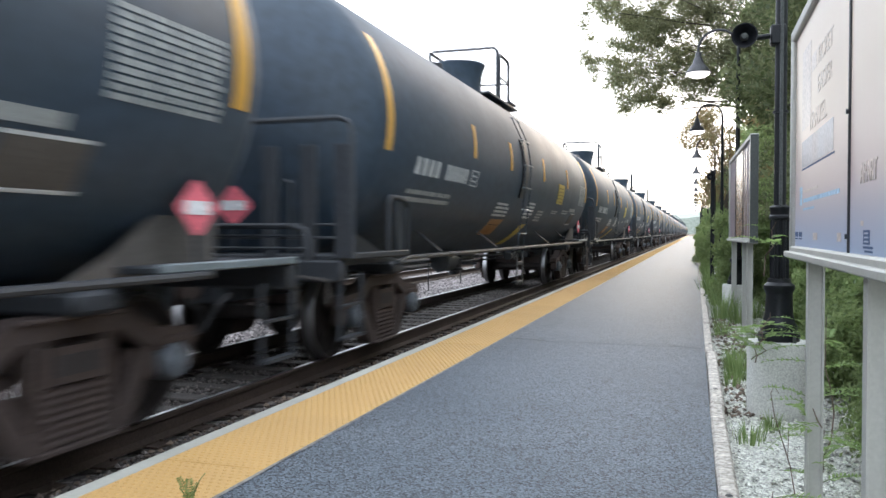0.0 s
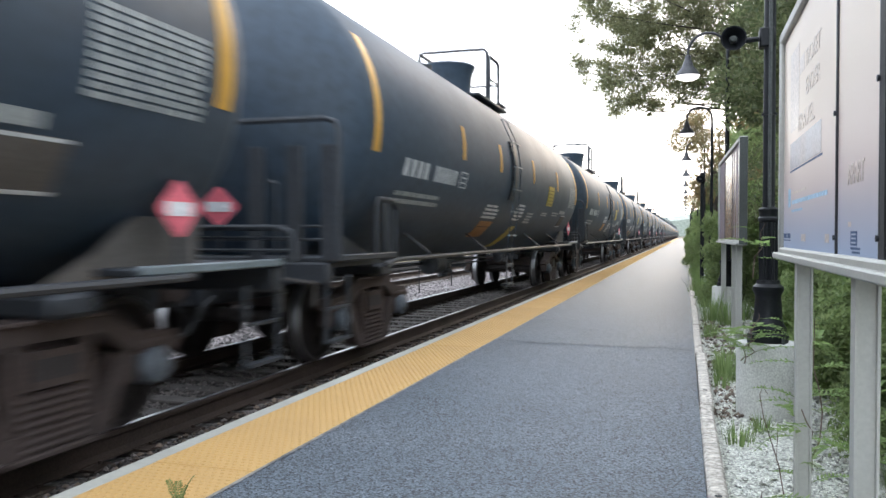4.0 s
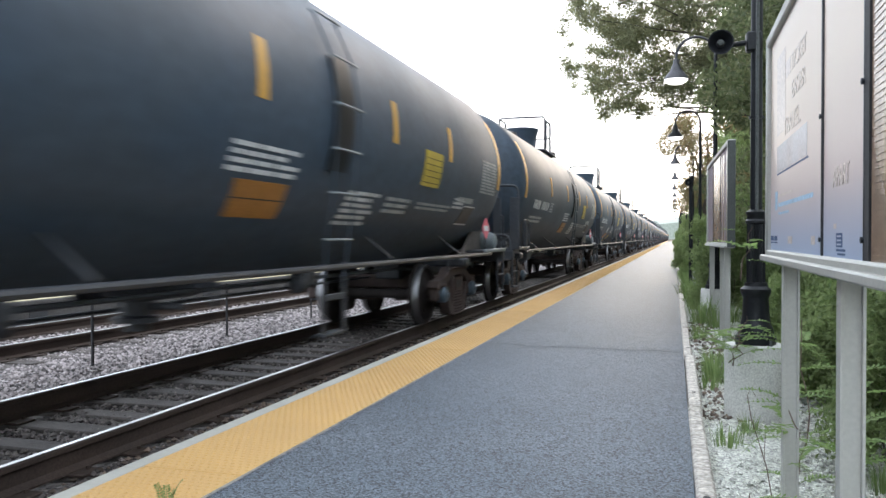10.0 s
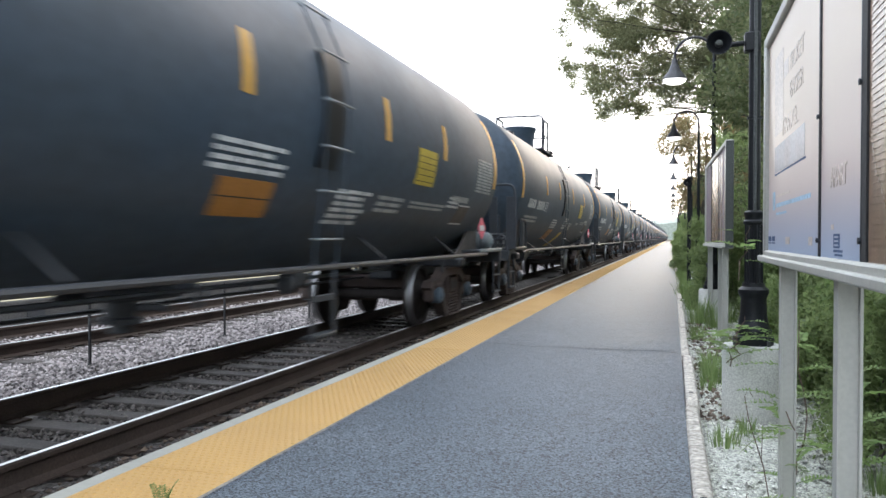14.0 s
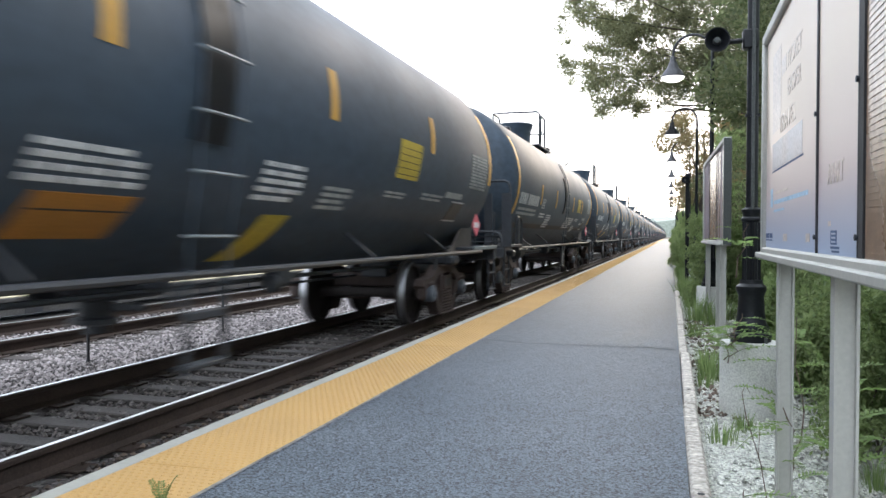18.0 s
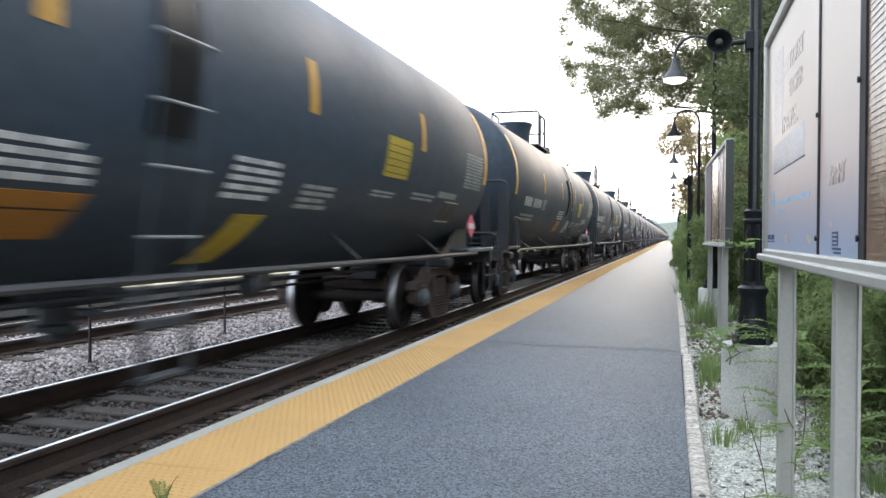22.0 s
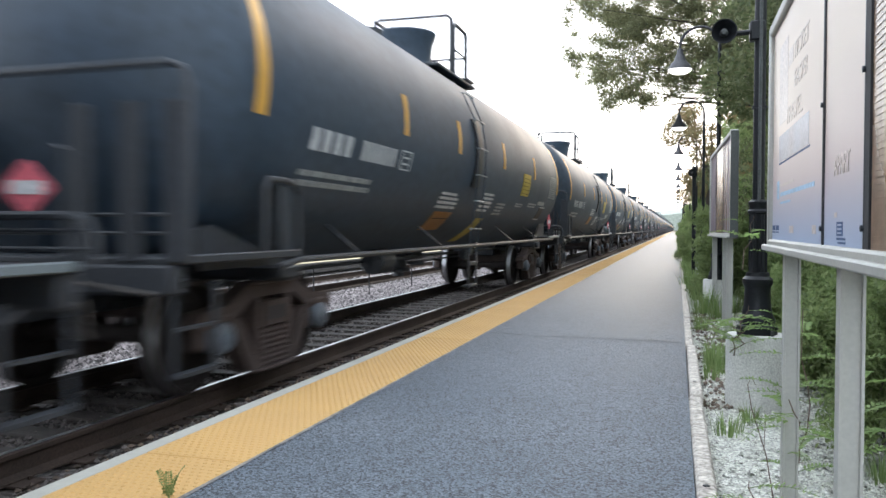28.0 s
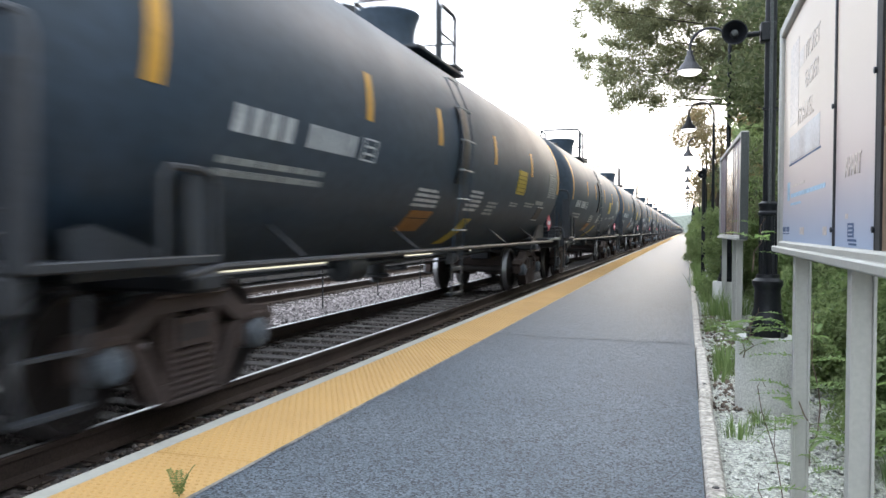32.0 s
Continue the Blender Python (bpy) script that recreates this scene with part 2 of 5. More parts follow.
LITTER = material("leaf_litter", (0.14, 0.105, 0.08), (0.08, 0.06, 0.048), 0.9, scale=9, fine=60, island=0.6)
FAR_CONCRETE = material("grey_far_concrete", (0.11, 0.107, 0.103), (0.07, 0.068, 0.065), 0.95, scale=2, fine=30, bump=0.3, spec=0.05)
FADED_NOSING = material("faded_nosing_paint", (0.42, 0.36, 0.2), (0.25, 0.23, 0.18), 0.8, scale=2, fine=30)
SEALANT = material("joint_sealant", (0.24, 0.23, 0.21), (0.1, 0.1, 0.1), 0.85, scale=9, amount=0.9)
STAKE = material("dark_stake", (0.02, 0.02, 0.022), rough=0.7)

# the lamps are lit: their glass glows
LAMP_WHITE.node_tree.nodes["Principled BSDF"].inputs["Emission Color"].default_value = (1, 0.97, 0.92, 1)
LAMP_WHITE.node_tree.nodes["Principled BSDF"].inputs["Emission Strength"].default_value = 0.8
# travel poster colour: reflected warm sky painted in above, pale blue towards the foot
pn, plk = POSTER.node_tree.nodes, POSTER.node_tree.links
pco, psep, pramp = pn.new("ShaderNodeTexCoord"), pn.new("ShaderNodeSeparateXYZ"), pn.new("ShaderNodeValToRGB")
plk.new(pco.outputs["Object"], psep.inputs[0])
plow = pn.new("ShaderNodeMapRange")
plow.inputs[1].default_value, plow.inputs[2].default_value = 1.0, 2.05
plk.new(psep.outputs["Z"], plow.inputs[0])
plk.new(plow.outputs[0], pramp.inputs[0])
pramp.color_ramp.elements[0].color, pramp.color_ramp.elements[1].color = (0.32, 0.44, 0.62, 1), (0.66, 0.55, 0.45, 1)
pramp.color_ramp.elements[1].position = 0.62
mid_tone = pramp.color_ramp.elements.new(0.3)
mid_tone.color = (0.57, 0.47, 0.45, 1)
plk.new(pramp.outputs[0], pn["Principled BSDF"].inputs["Base Color"])


# ---- mesh tools ----
class Geo:
    """Points and faces gathered for one mesh."""

    def __init__(self):
        self.v, self.f = [], []

    def add(self, verts, faces):
        k = len(self.v)
        self.v += [tuple(p) for p in verts]
        self.f += [tuple(i + k for i in f) for f in faces]
        return self

    def box(self, c, s, ch=0.0, m=None):
        """A box with centre c and size s; ch takes off its edges."""
        x, y, z = (a / 2 for a in s)
        if not ch:
            v = [(i * x, j * y, k * z) for i in (-1, 1) for j in (-1, 1) for k in (-1, 1)]
            f = [(0, 1, 3, 2), (4, 6, 7, 5), (0, 4, 5, 1), (2, 3, 7, 6), (0, 2, 6, 4), (1, 5, 7, 3)]
        else:
            ch = min(ch, x * 0.9, y * 0.9, z * 0.9)
            v, index = [], {}
            for i in (-1, 1):
                for j in (-1, 1):
                    for k in (-1, 1):
                        for a in range(3):
                            d = [x - ch, y - ch, z - ch]
                            d[a] += ch
                            index[i, j, k, a] = len(v)
                            v.append((i * d[0], j * d[1], k * d[2]))
            f = []
            sg = (-1, 1)
            for a in range(3):
                b, c2 = (a + 1) % 3, (a + 2) % 3
                for s1 in sg:
                    q = []
                    for s2, s3 in ((-1, -1), (1, -1), (1, 1), (-1, 1)):
                        t = [0, 0, 0]
                        t[a], t[b], t[c2] = s1, s2, s3
                        q.append(index[(*t, a)])
                    f.append(tuple(q if s1 > 0 else q[::-1]))
                for s2 in sg:
                    for s3 in sg:
                        t0, t1 = [0, 0, 0], [0, 0, 0]
                        t0[a], t1[a] = -1, 1
                        for t in (t0, t1):
                            t[b], t[c2] = s2, s3
                        q = [index[(*t0, b)], index[(*t1, b)], index[(*t1, c2)], index[(*t0, c2)]]
                        f.append(tuple(q if s2 * s3 < 0 else q[::-1]))
            for i in sg:
                for j in sg:
                    for k in sg:
                        q = [index[i, j, k, a] for a in range(3)]
                        f.append(tuple(q if i * j * k > 0 else q[::-1]))
        m = m or Matrix.Identity(4)
        return self.add([m @ Vector(p) + Vector(c) for p in v], f)

    def tube(self, pts, r, n=8, caps=True, r2=None):
        """A round bar along the points; its radius may run from r to r2."""
        pts = [Vector(p) for p in pts]
        r2 = r if r2 is None else r2
        k, side = len(self.v), None
        for i, p in enumerate(pts):
            d = (pts[min(i + 1, len(pts) - 1)] - pts[max(i - 1, 0)]).normalized()
            if side is None:
                side = d.orthogonal().normalized()
            side = (side - d * side.dot(d)).normalized()
            up = d.cross(side)
            rad = r + (r2 - r) * i / max(1, len(pts) - 1)
            for j in range(n):
                a = 2 * math.pi * j / n
                self.v.append(tuple(p + (side * math.cos(a) + up * math.sin(a)) * rad))
        for i in range(len(pts) - 1):
            for j in range(n):
                a, b = k + i * n + j, k + i * n + (j + 1) % n
                self.f.append((a, b, b + n, a + n))
        if caps:
            self.f.append(tuple(k + j for j in range(n))[::-1])
            self.f.append(tuple(k + (len(pts) - 1) * n + j for j in range(n)))
        return self

    def lathe(self, profile, n=16, axis="z", c=(0, 0, 0)):
        """Turns a profile of (radius, height) round an axis."""
        k = len(self.v)
        for r, h in profile:
            for j in range(n):
                a = 2 * math.pi * j / n
                p = (r * math.cos(a), r * math.sin(a), h)
                if axis == "x":
                    p = (h, r * math.cos(a), r * math.sin(a))
                elif axis == "y":
                    p = (r * math.sin(a), h, r * math.cos(a))
                self.v.append((p[0] + c[0], p[1] + c[1], p[2] + c[2]))
        for i in range(len(profile) - 1):
            for j in range(n):
                a, b = k + i * n + j, k + i * n + (j + 1) % n
                self.f.append((a, b, b + n, a + n))
        self.f.append(tuple(k + j for j in range(n))[::-1])
        self.f.append(tuple(k + (len(profile) - 1) * n + j for j in range(n)))
        return self

    def prism(self, outline, y0, y1, axis="y"):
        """An outline of (a, b) pushed from y0 to y1 along an axis."""
        n = len(outline)

        def at(a, b, y):
            return {"y": (a, y, b), "x": (y, a, b), "z": (a, b, y)}[axis]
        v = [at(a, b, y0) for a, b in outline] + [at(a, b, y1) for a, b in outline]
        f = [tuple(range(n))[::-1], tuple(range(n, 2 * n))] + [(i, (i + 1) % n, (i + 1) % n + n, i + n) for i in range(n)]
        return self.add(v, f)

    def mesh(self, name, mat, smooth=True):
        me = bpy.data.meshes.new(name)
        me.from_pydata(self.v, [], self.f)
        me.materials.append(mat)
        if smooth:
            me.polygons.foreach_set("use_smooth", [True] * len(me.polygons))
            me.set_sharp_from_angle(angle=radians(38))
        me.update()
        return me


def part(name, geo, mat, parent=None, label="", at=None, smooth=True):
    """One mesh object, under a thing or on its own."""
    me = geo if isinstance(geo, bpy.types.Mesh) else geo.mesh(name, mat, smooth)
    ob = new(name, me)
    if parent is not None:
        ob.parent = parent
    if at is not None:
        ob.matrix_basis = at if isinstance(at, Matrix) else Matrix.Translation(at)
    return tagged(ob, label)


def thing(name, label, category, group="", kind="", at=None):
    ob = new(name)
    ob.empty_display_size = 0.2
    if at is not None:
        ob.matrix_basis = at if isinstance(at, Matrix) else Matrix.Translation(at)
    return tagged(ob, label, category, group, kind)


def setting(name, geo, mat, label, category, smooth=True):
    return tagged(part(name, geo, mat, smooth=smooth), label, category, kind="structure")


def noisy(rng, centres, sizes, mat, name):
    """Many small leaves: a folded diamond at each centre, turned at random."""
    n = len(centres)
    a = rng.normal(size=(n, 3))
    a /= np.linalg.norm(a, axis=1)[:, None]
    b = np.cross(a, rng.normal(size=(n, 3)))
    b /= np.linalg.norm(b, axis=1)[:, None]
    c = np.cross(a, b)
    s = np.asarray(sizes)[:, None]
    v = np.stack([centres - a * s, centres + b * s * 0.42 + c * s * 0.14, centres + a * s, centres - b * s * 0.42 + c * s * 0.14], 1).reshape(-1, 3)
    k = np.arange(n)[:, None] * 4
    f = np.concatenate([k + [0, 1, 2], k + [0, 2, 3]], 1).reshape(-1, 3)
    me = bpy.data.meshes.new(name)
    me.from_pydata(v.tolist(), [], f.tolist())
    me.materials.append(mat)
    me.update()
    return me


# ---- ground, tracks and platform ----
RAIL_Z, TRACK_X, TRACK2_X = -0.195, -4.488, -8.7
END_Y = 700.0


def profile_sheet(name, pts, y0, y1, mat, label, category, step=0):
    """A strip of ground with a cross-section of (x, z), from y0 to y1."""
    g = Geo()
    ys = [y0, y1] if not step else list(np.arange(y0, y1 + step, step))
    for y in ys:
        g.v += [(x, y, z) for x, z in pts]
    n = len(pts)
    for i in range(len(ys) - 1):
        for j in range(n - 1):
            a = i * n + j
            g.f.append((a, a + 1, a + 1 + n, a + n))
    return setting(name, g, mat, label, category)


profile_sheet("ground", [(-3000, -1.2), (-40, -0.6), (-14, -0.46), (-2.7, -0.52), (0.1, -0.52), (0.13, -0.13), (1.2, -0.14), (2.5, -0.22), (8, -0.3), (3000, -1.0)],
              -300, 4000, SOIL, "dark soil with dry litter beside the railway", "ground")
profile_sheet("trackbed", [(-10.56, -0.5), (-10.45, -0.39), (-7.3, -0.39), (-6.6, -0.43), (-5.9, -0.43), (-5.15, -0.425), (-3.78, -0.425), (-3.6, -0.4), (-3.35, -0.36), (-2.95, -0.28), (-2.63, -0.24)], -60, END_Y, BALLAST,
              "grey crushed stone ballast under the tracks", "ballast")
gravel = Geo()
rng = np.random.default_rng(3)
xs, ys = np.linspace(0.17, 1.35, 9), np.arange(-6, 60, 0.35)
for y in ys:
    gravel.v += [(x + 0.1 * math.sin(y * 1.3) * (j == 8), y, -0.085 - 0.04 * (j / 8) ** 2 + 0.012 * noise.noise((x * 3, y * 3, 0))) for j, x in enumerate(xs)]
for i in range(len(ys) - 1):
    for j in range(8):
        a = i * 9 + j
        gravel.f.append((a, a + 1, a + 10, a + 9))
setting("gravel_strip", gravel, LIMESTONE, "pale limestone gravel strip beside the timber kerb", "gravel")

RAIL_SHAPE = [(-0.07, 0), (0.07, 0), (0.07, 0.012), (0.012, 0.035), (0.012, 0.125), (0.035, 0.135), (0.036, 0.163), (0.028, 0.17), (-0.028, 0.17), (-0.036, 0.163), (-0.035, 0.135), (-0.012, 0.125), (-0.012, 0.035), (-0.07, 0.012)]


def build_track(name, x, ties_to, label):
    tr = thing(name, label, "railway track", kind="structure", at=(x, 0, RAIL_Z))
    for side in (-0.7525, 0.7525):
        r = part("rail", Geo().prism([(a, b - 0.17) for a, b in RAIL_SHAPE], -60, END_Y), RAIL_SIDE, tr, "rust-brown steel rail", at=(side, 0, 0))
        part("running_surface", Geo().box((0, END_Y / 2 - 30, 0.0025), (0.036, END_Y + 60, 0.003)), RAIL_TOP, r, "polished bright rail head")
    tie = Geo().box((0, 0, -0.27), (2.6, 0.23, 0.18), 0.015).mesh("tie", TIE)
    plates = Geo()
    k = 0
    rr = random.Random(5)
    rest = Geo()
    y = -8.0
    while y < 420:
        if y < ties_to:
            part("tie", tie, TIE, tr, at=pose(rr.uniform(-0.04, 0.04), y + rr.uniform(-0.03, 0.03), rr.uniform(-0.012, 0.004), 0, 0, rr.uniform(-1.2, 1.2)))
            for side in (-0.7525, 0.7525):
                plates.box((side, y, -0.174), (0.36, 0.19, 0.018), 0.004)
                for s in (-0.1, 0.1):
                    plates.tube([(side + s, y + 0.05, -0.17), (side + s, y + 0.05, -0.145)], 0.014, 6)
        else:
            rest.box((0, y, -0.27), (2.6, 0.23, 0.18))
        y += 0.508
    tagged(part("tie_plates", plates, RAIL_SIDE, tr, "rusty tie plates and spikes"), kind="stuff")
    tagged(part("far_ties", rest, TIE, tr), kind="stuff")
    return tr


build_track("track_1", TRACK_X, 74, "railway track on dark wooden ties beside the platform")
build_track("track_2", TRACK2_X, 40, "second railway track with rusty rails on grey ballast")


def stones(name, boxes, mat, label, seed, smin=0.016, smax=0.036):
    """Broken stones strewn over rectangles (x0, x1, y0, y1, z, count)."""
    r = np.random.default_rng(seed)
    base = np.array([(0, 0, 1), (0.9, 0, 0.2), (0.25, 0.85, 0.15), (-0.7, 0.5, 0.25), (-0.7, -0.55, 0.1), (0.3, -0.9, 0.2), (0, 0, -0.6)])
    face = np.array([(0, 1, 2), (0, 2, 3), (0, 3, 4), (0, 4, 5), (0, 5, 1), (6, 2, 1), (6, 3, 2), (6, 4, 3), (6, 5, 4), (6, 1, 5)])
    vs, fs, k = [], [], 0
    for x0, x1, y0, y1, z, n in boxes:
        u = r.random(n)
        yy = y0 + (y1 - y0) * u ** 1.5
        p = np.stack([r.uniform(x0, x1, n), yy, np.full(n, z) + r.uniform(-0.012, 0.02, n)], 1)
        s = r.uniform(smin, smax, n) * (1 + 0.8 * u)
        a = r.uniform(0, 6.28, n)
        jit = base[None] * (1 + r.uniform(-0.3, 0.3, (n, 7, 1)))
        ca, sa = np.cos(a)[:, None], np.sin(a)[:, None]
        q = np.stack([jit[..., 0] * ca - jit[..., 1] * sa, jit[..., 0] * sa + jit[..., 1] * ca, jit[..., 2] * 0.8], -1)
        vs.append((q * s[:, None, None] + p[:, None]).reshape(-1, 3))
        fs.append((face[None] + (k + np.arange(n) * 7)[:, None, None]).reshape(-1, 3))
        k += n * 7
    me = bpy.data.meshes.new(name)
    me.from_pydata(np.concatenate(vs).tolist(), [], np.concatenate(fs).tolist())
    me.materials.append(mat)
    me.update()
    return tagged(new(name, me), label, "stones", kind="stuff")


stones("ballast_stones", [(-7.85, -5.38, 4, 42, -0.412, 56000), (-10.4, -9.55, 6, 42, -0.38, 6000), (-9.35, -8.05, 6, 42, -0.385, 8000), (-7.4, -5.5, 42, 95, -0.41, 3500)],
       STONE, "loose grey and pinkish ballast stones", 1, 0.013, 0.031)
stones("dark_ballast_stones", [(-5.12, -3.86, 2, 30, -0.415, 16000), (-3.58, -3.36, 1.5, 30, -0.385, 1500), (-3.36, -3.13, 1.5, 30, -0.335, 1500), (-3.13, -2.9, 1.5, 30, -0.285, 1300), (-2.9, -2.64, 1.5, 30, -0.25, 1200)], DARK_STONE, "oily brown ballast stones between the rails", 2, 0.014, 0.028)
stones("track_litter", [(-3.5, -3.2, 1.5, 24, -0.355, 1200), (-3.2, -2.9, 1.5, 24, -0.285, 1600), (-2.9, -2.65, 1.5, 24, -0.24, 2200)], LITTER, "brown dry leaves lying along the platform's edge", 6, 0.01, 0.026)
stones("gravel_stones", [(0.18, 1.2, 2.2, 14, -0.1, 9000)], LIMESTONE, "pale crushed limestone pieces", 4, 0.008, 0.02)
stones("leaf_litter", [(0.19, 0.5, 5.5, 12, -0.09, 900)], LITTER, "brown dry leaf litter beside the kerb", 9, 0.008, 0.02)

PLAT_END = 260.0
plat = thing("platform", "low asphalt station platform with a yellow tactile edge", "platform", kind="structure")
part("asphalt", Geo().box((-0.9365, PLAT_END / 2 - 10, -0.25), (2.051, PLAT_END + 20, 0.5)), ASPHALT, plat, "blue-grey asphalt surface")
part("platform_edge", Geo().box((-2.58, PLAT_END / 2 - 10, -0.253), (0.11, PLAT_END + 20, 0.5), 0.012), EDGE_CONCRETE, plat, "worn brown-grey concrete platform edge")
part("tile_bed", Geo().box((-2.2435, PLAT_END / 2 - 10, -0.262), (0.561, PLAT_END + 20, 0.49)), EDGE_CONCRETE, plat)
TILE_LEN = 2.19
dome = Geo().box((0, 0, -0.01), (0.556, TILE_LEN - 0.006, 0.02), 0.004)
for j in range(50):
    for i in range(13 if j % 2 else 12):
        cx, cy = -0.256 + 0.0427 * i + (0 if j % 2 else 0.0213), -1.068 + 0.0436 * j
        v = [(cx + r * math.cos(a), cy + r * math.sin(a), h) for r, h in ((0.0125, 0.0), (0.0075, 0.004)) for a in (0, 1.571, 3.14, 4.712)]
        dome.add(v, [(m, (m + 1) % 4, (m + 1) % 4 + 4, m + 4) for m in range(4)] + [tuple(range(4, 8))])
dome = dome.mesh("tactile_tile", YELLOW_TILE)
flat = Geo().box((0, 0, -0.008), (0.556, TILE_LEN - 0.006, 0.02), 0.004).mesh("tactile_tile", YELLOW_TILE)
for i in range(-3, 118):
    part("tactile_tile", dome if i < 60 else flat, YELLOW_TILE, plat, at=(-2.2435, 3.32 + TILE_LEN * (i - 0.5), 0.001 + 0.0015 * math.sin(i * 2.3)))
for y, skew, wob in ((8.15, -0.12, 0.12), (12.6, -0.35, 0.03), (14.1, -0.2, 0.02), (11.9, -0.1, 0.02), (18.0, -0.3, 0.03), (24.0, -0.3, 0.03), (31.0, -0.3, 0.03)):
    g = Geo()
    x0 = -1.93 if y in (8.15, 18.0, 24.0) else -0.5
    xs2 = np.linspace(x0, 0.06, 26)
    for i, x in enumerate(xs2):
        yy = y - skew * (-0.9 - x) / 2 + wob * noise.noise((x * 2.5, y, 0))
        w = (0.01 if y > 8.5 else 0.02) * (0.7 + 0.6 * abs(noise.noise((x * 9, y, 3))))
        g.v += [(x, yy - w, 0.0035), (x, yy + w, 0.0035)]
    g.f = [(2 * i, 2 * i + 2, 2 * i + 3, 2 * i + 1) for i in range(25)]
    part("crack", g, CRACK, plat, "dark filled crack across the asphalt")
seal = Geo()
ys = np.arange(0.5, 60, 0.25)
for y in ys:
    w = 0.012 + 0.012 * noise.noise((0, y * 3, 7)) + (0.02 if noise.noise((3, y * 1.1, 7)) > 0.35 else 0)
    seal.v += [(-1.966, y, 0.0045), (-1.956 + w, y, 0.0045)]
seal.f = [(2 * i, 2 * i + 1, 2 * i + 3, 2 * i + 2) for i in range(len(ys) - 1)]
part("sealant_line", seal, SEALANT, plat, "pale ragged joint sealant")
kerb = thing("timber_kerb", "weathered grey timber beams edging the platform", "kerb", kind="structure")
rr = random.Random(2)
y = -4.2
while y < PLAT_END:
    ln = 2.42 if y < 60 else 12.0
    g = Geo().box((0, 0, 0), (0.088, ln - 0.012, 0.22), 0.014)
    part("beam", g, TIMBER, kerb, at=pose(0.135 + rr.uniform(-0.008, 0.008), y + ln / 2, -0.1 + rr.uniform(-0.004, 0.008), 0, rr.uniform(-1.5, 1.5), rr.uniform(-0.25, 0.25)))
    if y < 30:
        # dark disc on the beam, put there for the shade of a hole
        part("bolt_hole", Geo().lathe([(0.016, 0), (0.016, 0.002)], 10), CRACK, kerb, at=(0.137, y + 0.5, 0.012))
    y += ln

# far platform behind the second track
far = thing("far_platform", "grey concrete platform behind the second track", "platform", kind="structure")
part("slab", Geo().box((-12.1, 120, -0.22), (3.0, 320, 0.56), 0.02), FAR_CONCRETE, far, "grey concrete slab")
part("tactile_strip", Geo().box((-10.93, 120, 0.064), (0.6, 320, 0.012), 0.003), FADED_NOSING, far, "pale yellow tactile strip")
for i in range(36):
    part("dark_joint", Geo().box((0, 0, 0), (0.01, 0.12 if i % 3 else 0.4, 0.3)), FRAME, far, at=(-10.596, 6 + i * 1.7 + (i * 37 % 11) * 0.1, -0.2))


def marker_stake():
    s = thing("marker_stake", "thin dark steel stake standing in the ballast", "stake", "stakes between the tracks")
    part("rod", Geo().box((0, 0, 0.42), (0.026, 0.034, 0.88), 0.004), STAKE, s)
    part("foot", Geo().lathe([(0.04, -0.02), (0.03, 0.04), (0.012, 0.07)], 8), STAKE, s)
    return s


first = marker_stake()
first.matrix_basis = pose(-6.68, 7.89, -0.43)
for i in range(1, 14):
    copy_thing(first, pose(-6.68 + 0.02 * (i % 3), 7.89 + 2.93 * i, -0.43, 0.8 * (i % 3 - 1), 0, 7 * i))


